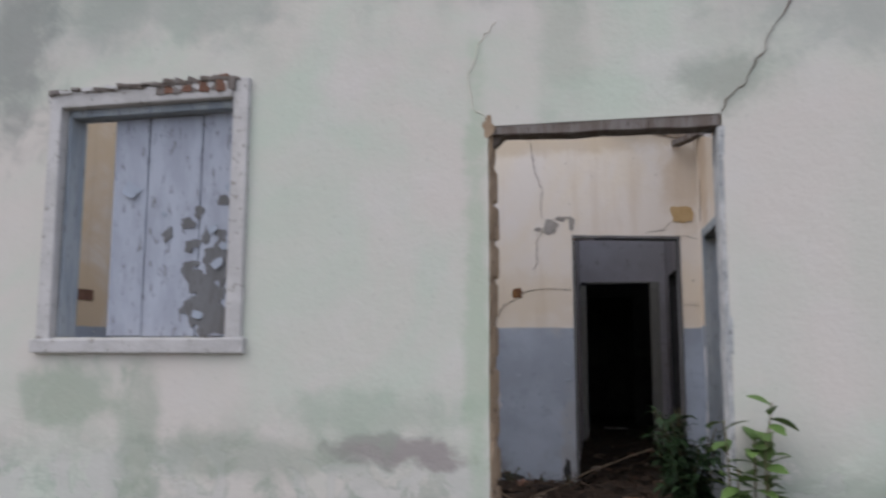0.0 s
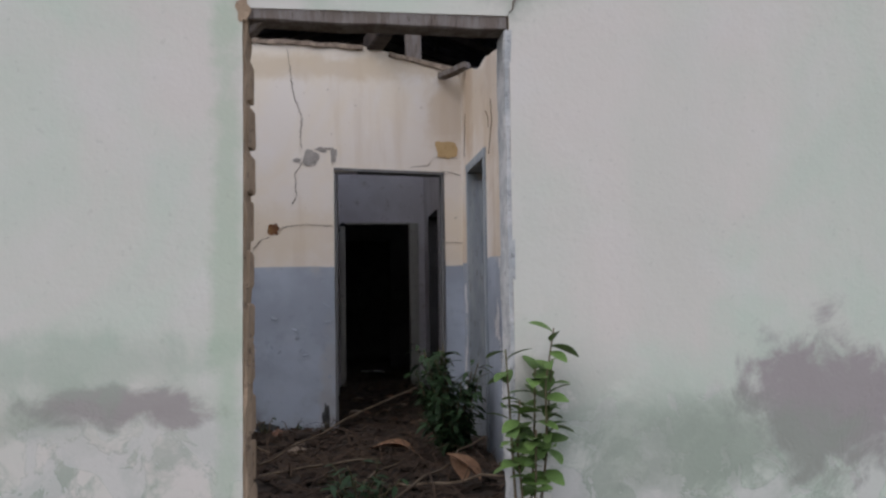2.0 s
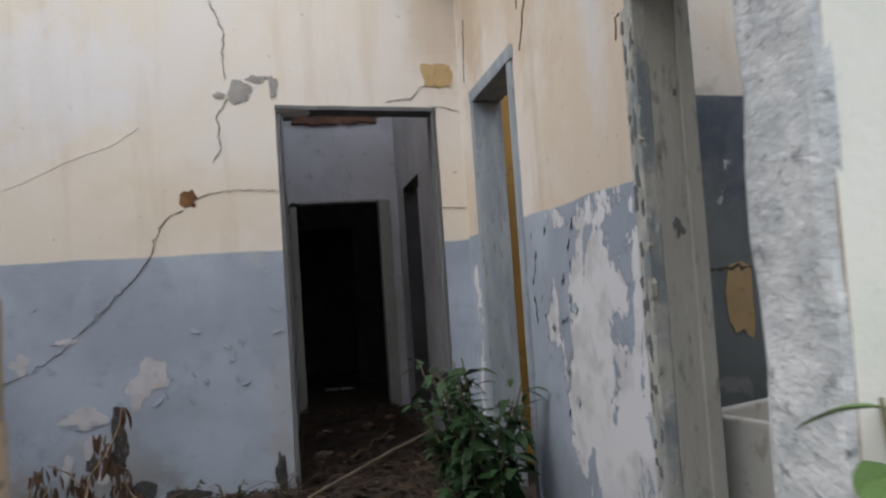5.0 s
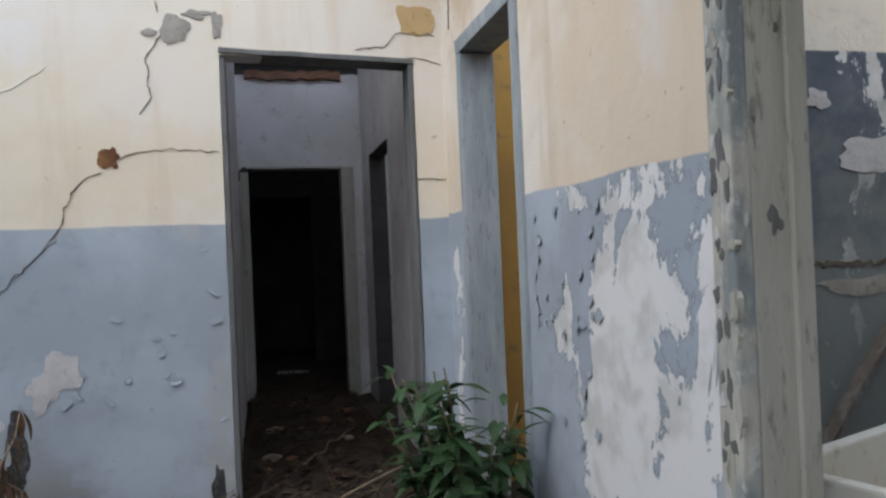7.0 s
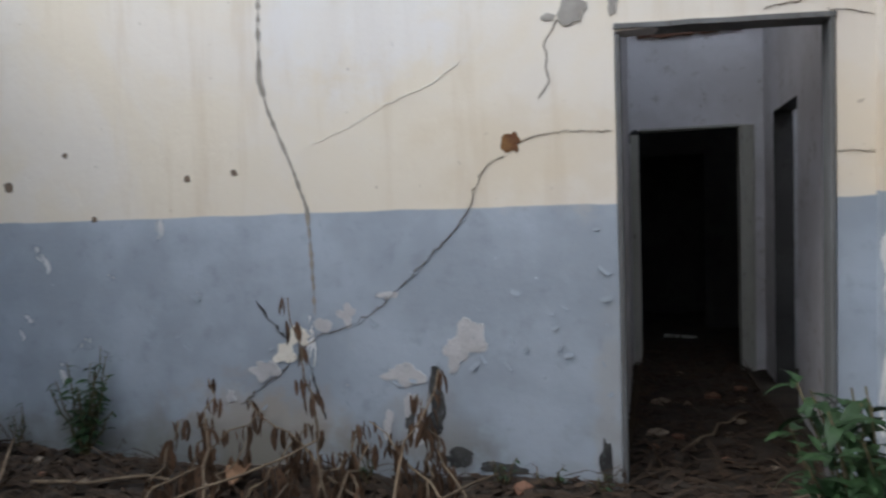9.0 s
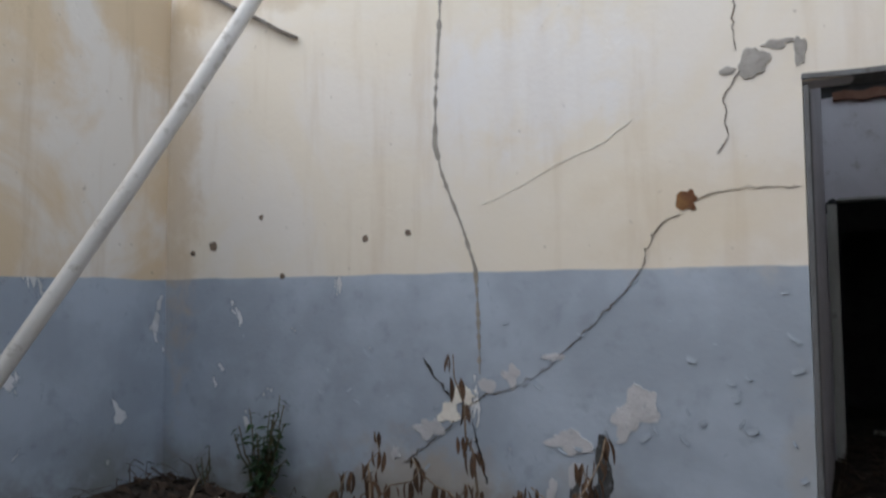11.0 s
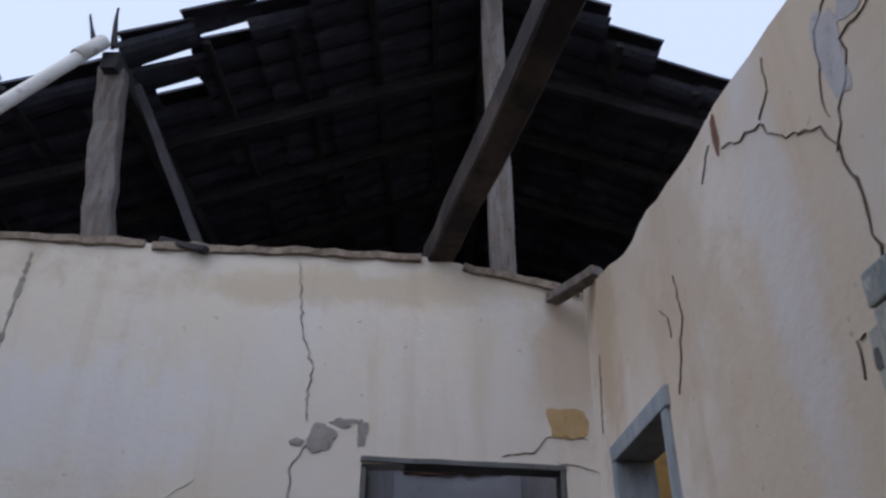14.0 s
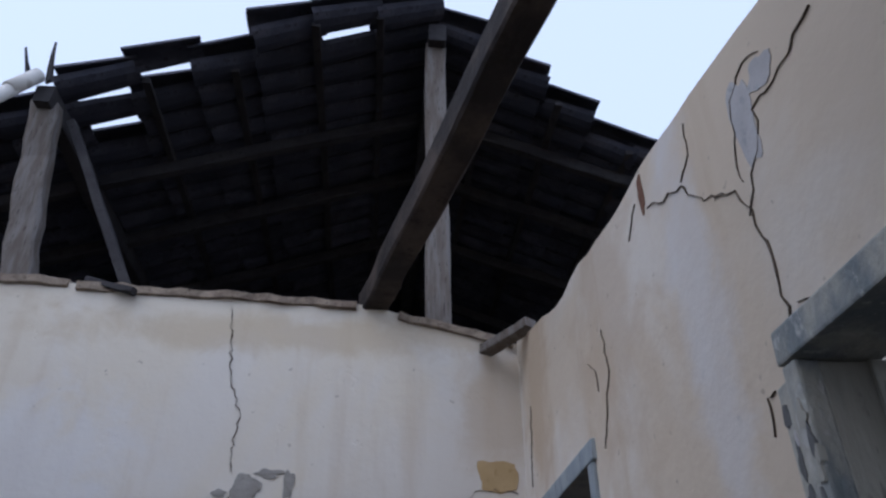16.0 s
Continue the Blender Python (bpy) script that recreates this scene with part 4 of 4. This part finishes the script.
# right wall
crack("y", RIGHT, -1, [(1.4, 1.946), (1.399, 2.051), (1.41, 2.124), (1.42, 2.183), (1.462, 2.257), (1.57, 2.324), (1.668, 2.434), (1.867, 2.517)], 0.010, wall_right, 300)
crack("y", RIGHT, -1, [(1.42, 2.25), (1.43, 2.298), (1.384, 2.433), (1.319, 2.468), (1.26, 2.447)], 0.007, wall_right, 301)
crack("y", RIGHT, -1, [(1.42, 2.183), (1.39, 2.251), (1.337, 2.283), (1.319, 2.358), (1.19, 2.357), (1.157, 2.385), (1.103, 2.386)], 0.006, wall_right, 302)
crack("y", RIGHT, -1, [(1.668, 2.434), (1.597, 2.477), (1.587, 2.561)], 0.005, wall_right, 303)
crack("y", RIGHT, -1, [(1.945, 2.584), (2.023, 2.515)], 0.004, wall_right, 304)
crack("y", RIGHT, -1, [(1.53, 1.859), (1.499, 1.861)], 0.003, wall_right, 305)
crack("y", RIGHT, -1, [(1.53, 1.859), (1.536, 1.791)], 0.003, wall_right, 306)
crack("y", RIGHT, -1, [(2.458, 2.067), (2.339, 2.262), (2.359, 2.408)], 0.003, wall_right, 307)
crack("y", RIGHT, -1, [(1.372, 1.956), (1.294, 1.945), (1.202, 1.932)], 0.006, wall_right, 308)
crack("y", RIGHT, -1, [(3.502, 2.232), (3.42, 2.556)], 0.005, wall_right, 309)
crack("y", RIGHT, -1, [(2.457, 2.248), (2.463, 2.307), (2.539, 2.37)], 0.005, wall_right, 310)
patch("flaked_patch", "y", RIGHT, -1, 1.363, 2.363, 0.075, 0.20, WHITEWASH, wall_right, 80, 0.003, 0.3, label="pale grey patch where the plaster skin fell", square=0.5)
patch("flaked_patch", "y", RIGHT, -1, 1.276, 2.404, 0.09, 0.07, WHITEWASH, wall_right, 82, 0.003, 0.35, label="pale grey patch where the plaster skin fell")
patch("plaster_patch", "y", RIGHT, -1, 1.889, 2.579, 0.035, 0.12, BRICK, wall_right, 81, 0.003, 0.25, square=0.6)
for i in range(34):
    u, z = rng.uniform(2.0, 2.5), rng.uniform(0.35, 1.3)
    ob = new("paint_flake", flake_mesh)
    ob.parent = wall_right
    k = rng.uniform(0.012, 0.034)
    ob.matrix_basis = Matrix.Translation((RIGHT - 0.004, u, z)) @ Matrix.Rotation(-math.pi / 2, 4, "Z") @ Matrix.Rotation(rng.uniform(-0.9, 0.9), 4, "Y") @ Matrix.Diagonal((k * rng.uniform(0.8, 1.6), k * 0.5, k, 1))
patch("exposed_brick", "y", LEFTX, 1, 2.36, 1.605, 0.30, 0.085, BRICK, wall_left, 99, 0.004, 0.12, square=0.9, label="exposed red brick in the plaster")
# side room scars
for i, (u, z, w, h) in enumerate(((2.35, 1.45, 0.3, 0.12), (2.1, 1.62, 0.08, 0.06), (2.3, 1.02, 0.35, 0.06), (2.45, 1.66, 0.10, 0.05))):
    patch("flaked_patch", "x", 2.15, -1, u, z, w, h, PLASTER if i == 2 else WHITEWASH, wall_partition, 90 + i, 0.004, 0.5)
patch("rust_streak", "x", 2.15, -1, 1.98, 0.98, 0.10, 0.30, YELLOW_PATCH, wall_partition, 96, 0.003, 0.4)
crack("x", 2.15, -1, [(1.5, 1.09), (2.0, 1.10), (2.6, 1.08), (3.2, 1.1)], 0.03, wall_partition, 97)
# facade
crack("x", FRONT, -1, [(0.919, 2.18), (0.948, 2.246), (1.003, 2.29), (1.047, 2.377), (1.091, 2.432), (1.135, 2.531), (1.201, 2.641), (1.223, 2.893), (1.299, 3.167)], 0.010, wall_front, 21)
crack("x", FRONT, -1, [(-0.039, 2.213), (-0.105, 2.268), (-0.127, 2.399), (-0.061, 2.564), (0.005, 2.641)], 0.005, wall_front, 22, RIDGE)
patch("broken_corner", "x", FRONT, -1, -0.033, 2.17, 0.05, 0.10, REVEAL, wall_front, 23, 0.003, 0.4)
# ---- things in the rooms ----
tub = tagged(new("wash_tub"), "discarded white enamel tub, rust-stained inside, standing on the floor", "tub")
turn = Matrix.Translation((1.92, 1.55, 0)) @ Matrix.Rotation(radians(20), 4, "Z")
bm = bmesh.new()
for b in ((-0.36, -0.27, 0.12, 0.36, -0.23, 0.655), (-0.36, 0.23, 0.12, 0.36, 0.27, 0.655), (-0.36, -0.23, 0.12, -0.32, 0.23, 0.655), (0.32, -0.23, 0.12, 0.36, 0.23, 0.655)):
    box(bm, *b, 0.008)
bm.transform(turn)
part("shell", bm, ENAMEL, tub)
bm = box(bmesh.new(), -0.319, -0.229, 0.10, 0.319, 0.229, 0.42, 0.005)
bm.transform(turn)
part("basin", bm, TUB_IN, tub, "rust-stained inner basin")
for x, y in ((-0.3, -0.2), (0.3, -0.2), (-0.3, 0.2), (0.3, 0.2)):
    bm = box(bmesh.new(), x - 0.03, y - 0.03, 0.0, x + 0.03, y + 0.03, 0.118, 0.006)
    bm.transform(turn)
    part("foot", bm, ENAMEL, tub)
for a, b, w in (((1.50, 1.98, 0.68), (2.45, 2.12, 1.05), 0.045), ((1.45, 2.02, 0.55), (2.6, 2.10, 0.78), 0.03)):
    tagged(part("broken_plank", bar(bmesh.new(), (a[0], a[1], 0.05), b, w, 0.02, 6, 0.004), OLD_WOOD), "broken brown plank leaning on the side room wall", "plank")
# Thin pale strip for the glint on the ground, its light put into colour.
paper = tagged(part("floor_glint", box(bmesh.new(), 0.48, 7.55, 0.06, 0.78, 7.66, 0.064, 0.0, 0.012), GLINT), "pale flat strip in place of a light glint on the dark floor", "paper")


# ---- plants ----
def leaf_mesh(name, mat, length, width, fold=0.25, droop=0.3):
    """A pointed oval leaf with a folded midrib, base at the origin, running along +x."""
    bm = bmesh.new()
    rows = []
    for i in range(7):
        f = i / 6
        w = width / 2 * math.sin(math.pi * min(1, f * 0.93 + 0.04)) ** 0.8
        zc = -droop * length * f * f
        rows.append([bm.verts.new((f * length, s * w, zc + abs(s) * w * fold)) for s in (-1, 0, 1)])
    for p, q in zip(rows, rows[1:]):
        for i in (0, 1):
            bm.faces.new((p[i], p[i + 1], q[i + 1], q[i]))
    for f in bm.faces:
        f.smooth = True
    return mesh_of(bm, name, mat)


def set_leaf(mesh, parent, at, yaw, lift, roll, k):
    ob = new("leaf", mesh)
    ob.parent = parent
    ob.matrix_basis = Matrix.Translation(at) @ Matrix.Rotation(yaw, 4, "Z") @ Matrix.Rotation(-lift, 4, "Y") @ Matrix.Rotation(roll, 4, "X") @ Matrix.Scale(k, 4)
    return ob


def shrub(name, label, base, tips, mesh, per, size, wood, r=random.Random(3), spread=0.9, bare=0.22, extra=0):
    """Stems from the base to the tips, with leaves set along their upper parts."""
    ob = tagged(new(name), label, "plant")
    more = bmesh.new()
    for tip in tips:
        pts = wander(base, tip, 6, 0.012)
        part("stem", tube(bmesh.new(), pts, 0.007, 0.003, 6), wood, ob)
        for i in range(per):
            f = min(0.999, bare + (1 - bare) * (i + r.random()) / per)
            k = min(int(f * 6), 5)
            p = pts[k].lerp(pts[k + 1], min(1, f * 6 - k))
            set_leaf(mesh, ob, p, r.uniform(0, math.tau), r.uniform(-0.2, 1.0) * spread, r.uniform(-0.5, 0.5), size * r.uniform(0.65, 1.2))
        for i in range(extra):
            f = r.uniform(0.3, 0.98)
            k = min(int(f * 6), 5)
            twin = mesh.copy()
            twin.transform(Matrix.Translation(pts[k].lerp(pts[k + 1], f * 6 - k) + Vector((r.uniform(-0.05, 0.05), r.uniform(-0.05, 0.05), 0))) @ Matrix.Rotation(r.uniform(0, math.tau), 4, "Z") @ Matrix.Rotation(r.uniform(-0.9, 0.4), 4, "Y") @ Matrix.Scale(size * r.uniform(0.5, 1.0), 4))
            more.from_mesh(twin)
            bpy.data.meshes.remove(twin)
    if extra:
        part("foliage", more, mesh.materials[0], ob)["kind"] = "stuff"
    else:
        more.free()
    return ob


leaf_a = leaf_mesh("sapling_leaf", LEAF, 0.10, 0.066, 0.2, 0.3)
shrub("sapling", "young bright-green broad-leaved sapling growing beside the doorway", (0.90, FRONT - 0.10, -0.16), [(1.03, FRONT - 0.11, 1.04), (0.97, FRONT - 0.07, 0.90), (0.86, FRONT - 0.10, 0.97), (0.90, FRONT - 0.13, 0.80), (1.03, FRONT - 0.08, 0.93), (0.95, FRONT - 0.15, 0.70)], leaf_a, 16, 0.85, STEM, random.Random(5), 0.9, 0.64)
leaf_b = leaf_mesh("bush_leaf", BUSH_LEAF, 0.11, 0.044, 0.25, 0.55)
tips = [(rng.uniform(0.76, 1.17), rng.uniform(2.25, 2.85), rng.uniform(0.48, 0.81)) for _ in range(24)] + [(rng.uniform(0.75, 1.15), rng.uniform(2.1, 2.7), rng.uniform(0.25, 0.5)) for _ in range(9)]
shrub("leafy_bush", "dense dark-green leafy bush growing out of the floor by the doorway", (1.02, 2.58, 0.03), tips, leaf_b, 12, 0.92, STEM, random.Random(6), extra=18)
shrub("weed", "low green weed rooted in the floor litter", (0.38, 1.15, 0.10), [(0.38 + rng.uniform(-0.2, 0.2), 1.15 + rng.uniform(-0.15, 0.15), rng.uniform(0.24, 0.40)) for _ in range(14)], leaf_b, 9, 0.6, STEM, random.Random(8))
shrub("weed", "small green weed climbing the foot of the wall", (-2.68, BACK - 0.09, 0.03), [(-2.62 + rng.uniform(-0.24, 0.24), BACK - 0.09 + rng.uniform(-0.06, 0.02), rng.uniform(0.25, 0.68)) for _ in range(20)], leaf_b, 13, 0.55, STEM, random.Random(9))
shrub("weed", "thin wilted weed at the foot of the wall", (-3.12, BACK - 0.09, 0.03), [(-3.1 + rng.uniform(-0.1, 0.1), BACK - 0.10, rng.uniform(0.2, 0.45)) for _ in range(4)], leaf_b, 6, 0.4, STEM, random.Random(10))
for x, h in ((-0.32, 0.22), (-0.10, 0.20), (0.12, 0.16), (-1.0, 0.18)):
    shrub("weed", "tiny green weed at the foot of the wall", (x, BACK - 0.10, 0.02), [(x + rng.uniform(-0.07, 0.07), BACK - 0.10 + rng.uniform(-0.05, 0.02), h * rng.uniform(0.5, 1)) for _ in range(5)], leaf_b, 5, 0.3, STEM, random.Random(11))

# dead branches with hanging dry leaves along the back wall
dead_leaf = leaf_mesh("dead_leaf", DEAD, 0.085, 0.022, 0.6, 0.15)
for a, b in (((-0.9, 3.2, 0.08), (-1.62, 3.5, 0.42)), ((-1.0, 3.1, 0.06), (-1.35, 3.45, 0.95)), ((-1.5, 2.9, 0.06), (-1.78, 3.4, 0.55)), ((-0.75, 3.0, 0.05), (-0.62, 3.52, 0.60)), ((-0.2, 2.9, 0.05), (-0.95, 3.45, 0.36)), ((-1.9, 3.0, 0.05), (-1.5, 3.4, 0.40)), ((-0.4, 3.2, 0.05), (-0.72, 3.5, 0.48)), *[((x, 3.15, 0.05), (x + rng.uniform(-0.25, 0.25), rng.uniform(3.35, 3.52), rng.uniform(0.2, 0.42))) for x in (-2.0, -1.8, -1.65, -1.45, -1.3, -1.15, -1.0, -0.85, -0.6)]):
    ob = tagged(new("dead_branch"), "dead twig hung with shrivelled brown leaves", "branch")
    pts = wander(a, b, 8, 0.03)
    part("twig", tube(bmesh.new(), pts, 0.008, 0.003, 6), STICK, ob)
    for i in range(30):
        p = pts[1 + i % 8]
        set_leaf(dead_leaf, ob, p + Vector((rng.uniform(-0.04, 0.04), rng.uniform(-0.02, 0.02), 0)), rng.uniform(0, math.tau), rng.uniform(-1.6, -1.1), rng.uniform(-1, 1), rng.uniform(0.6, 1.5))

# sticks on the litter
STICKS = [((-0.3, 2.2, 0.12), (0.75, 2.35, 0.55), 0.007), ((0.05, 0.9, 0.2), (0.62, 1.7, 0.26), 0.007), ((-0.5, 1.9, 0.14), (0.5, 2.1, 0.17), 0.011), ((-1.9, 2.2, 0.1), (-1.1, 3.2, 0.34), 0.008), ((-2.2, 2.4, 0.1), (-2.9, 3.3, 0.22), 0.01), ((-0.9, 2.3, 0.14), (-0.3, 3.3, 0.2), 0.009), ((0.5, 1.1, 0.2), (1.1, 1.9, 0.32), 0.008), ((0.55, 1.5, 0.18), (1.15, 1.3, 0.24), 0.009), ((0.5, 4.2, 0.05), (0.9, 4.9, 0.08), 0.01), ((-1.4, 1.6, 0.15), (-0.4, 1.8, 0.2), 0.012), ((-2.6, 3.1, 0.08), (-1.6, 3.3, 0.1), 0.012)]
for a, b, r in STICKS:
    tagged(part("stick", tube(bmesh.new(), wander(a, b, 7, 0.02), r, r * 0.6, 7), STICK), "pale dry stick lying on the floor litter", "stick", "sticks on the litter")
husk_mesh = leaf_mesh("husk", HUSK, 0.34, 0.19, 0.6, 0.35)
for at, yaw, lift, k in (((0.90, 1.40, 0.20), 1.9, 0.9, 0.5), ((0.98, 1.42, 0.20), 2.6, 0.9, 0.6), ((-0.95, 2.75, 0.10), 1.2, 0.5, 0.6), ((0.02, 0.52, 0.16), 0.4, 0.6, 0.7), ((0.75, 2.65, 0.08), 2.9, 0.4, 0.8), ((-1.55, 3.2, 0.10), 1.7, 0.5, 0.6)):
    ob = new("dry_leaf", husk_mesh)
    ob.matrix_basis = Matrix.Translation(at) @ Matrix.Rotation(yaw, 4, "Z") @ Matrix.Rotation(-lift, 4, "Y") @ Matrix.Scale(k, 4)
    tagged(ob, "large curled orange-brown dry leaf on the litter", "leaf", "dry leaves on the litter")


def ground_at(x, y):
    z = 0.02 + abs(noise.noise((x * 1.3, y * 1.3, 0))) * 0.10 + noise.noise((x * 5, y * 5, 2)) * 0.035
    if 0.3 < y < 3.4 and x < 1.2:
        z += 0.10 * math.exp(-((y - 1.5) / 0.9) ** 2)
    return z * (0.6 if y > 3.7 else 1)


def scatter(name, n, mat, label, shape):
    verts, faces = [], []
    for _ in range(n):
        if rng.random() < 0.88:
            x, y = rng.uniform(-3.5, 1.2), rng.uniform(0.45, 3.6)
        else:
            x, y = rng.uniform(0.22, 1.08), rng.uniform(3.6, 7.5)
        shape(verts, faces, x, y, ground_at(x, y))
    me = bpy.data.meshes.new(name)
    me.from_pydata(verts, [], faces)
    me.materials.append(mat)
    return tagged(new(name, me), label, "litter", kind="stuff")


def chip(verts, faces, x, y, z):
    s = rng.uniform(0.012, 0.05)
    a = rng.uniform(0, math.tau)
    base = len(verts)
    tilt_ = rng.uniform(-0.6, 0.6)
    for k in range(5):
        b = a + math.tau * k / 5 + rng.uniform(-0.3, 0.3)
        verts.append((x + math.cos(b) * s, y + math.sin(b) * s * 0.6, z + 0.012 + tilt_ * s * math.cos(b) + rng.uniform(0, 0.012)))
    verts.append((x, y, z + 0.012 + s * 0.35))
    for k in range(5):
        faces.append((base + k, base + (k + 1) % 5, base + 5))


def blade(verts, faces, x, y, z):
    l = rng.uniform(0.10, 0.40)
    a, w = rng.uniform(0, math.tau), rng.uniform(0.0015, 0.004)
    lift = rng.uniform(0, 0.35) * l
    base = len(verts)
    for i in range(4):
        f = i / 3
        c = Vector((x + math.cos(a) * l * f, y + math.sin(a) * l * f, z + 0.02 + lift * math.sin(math.pi * f * 0.8)))
        c.x, c.y = min(max(c.x, LEFTX + 0.02), 1.24), max(c.y, INNER + 0.02)
        if c.y > 3.6 and not 0.24 < c.x < 1.05:
            c.y = 3.6
        verts += [(c.x - math.sin(a) * w, c.y + math.cos(a) * w, c.z), (c.x + math.sin(a) * w, c.y - math.cos(a) * w, c.z + 0.002)]
    for i in range(3):
        b = base + i * 2
        faces.append((b, b + 1, b + 3, b + 2))


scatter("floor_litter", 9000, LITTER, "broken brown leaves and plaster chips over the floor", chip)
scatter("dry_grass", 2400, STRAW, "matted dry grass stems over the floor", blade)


def rubble():
    bm = bmesh.new()
    bmesh.ops.create_icosphere(bm, subdivisions=1, radius=1)
    for v in bm.verts:
        v.co *= rng.uniform(0.7, 1.15)
    return bm


for i in range(26):
    x, y = (rng.uniform(-3.2, 1.1), rng.uniform(2.7, 3.5)) if i % 2 else (rng.uniform(0.3, 1.0), rng.uniform(3.9, 6.2))
    bm = rubble()
    k = rng.uniform(0.02, 0.055)
    bm.transform(Matrix.Translation((x, y, ground_at(x, y) + k * 0.35)) @ Matrix.Diagonal((k * 1.4, k, k * 0.7, 1)))
    tagged(part("rubble_lump", bm, COPING if i % 3 else BRICK), "small lump of broken mortar on the floor", "rubble", "rubble on the floor")

# ---- palm behind the house ----
palm = tagged(new("palm_tree"), "tall coconut palm with drooping fronds behind the house", "tree")
CROWN = Vector((-9.6, 6.1, 7.0))
part("trunk", tube(bmesh.new(), [Vector((-10.1, 6.5, -0.2)).lerp(CROWN, i / 10) + Vector((0.25 * math.sin(i * 0.3), 0, 0)) for i in range(11)], 0.2, 0.12, 10), OLD_WOOD, palm, "grey ringed trunk")
for k in range(36):
    verts, faces = [], []
    yaw, rise, ln = math.tau * k / 18 + rng.uniform(-0.15, 0.15), rng.uniform(-0.3, 1.0), rng.uniform(2.2, 3.0)
    way, side = Vector((math.cos(yaw), math.sin(yaw), 0)), Vector((-math.sin(yaw), math.cos(yaw), 0))
    for i in range(42):
        f = i / 41
        c = CROWN + way * ln * f * (1 - 0.15 * max(0, rise)) + Vector((0, 0, rise * ln * f * 0.8 - 1.5 * f * f))
        for s in (-1, 1):
            w = 0.5 * math.sin(math.pi * (0.12 + 0.85 * f)) * rng.uniform(0.8, 1.1)
            tip = c + side * s * w * 0.75 + way * w * 0.55 - Vector((0, 0, w * rng.uniform(0.3, 0.8)))
            b = len(verts)
            verts += [tuple(c - way * 0.035), tuple(c + way * 0.045), tuple(tip)]
            faces.append((b, b + 1, b + 2))
    me = bpy.data.meshes.new("frond")
    me.from_pydata(verts, [], faces)
    me.materials.append(PALM_LEAF)
    ob = new("frond", me)
    ob.parent = palm
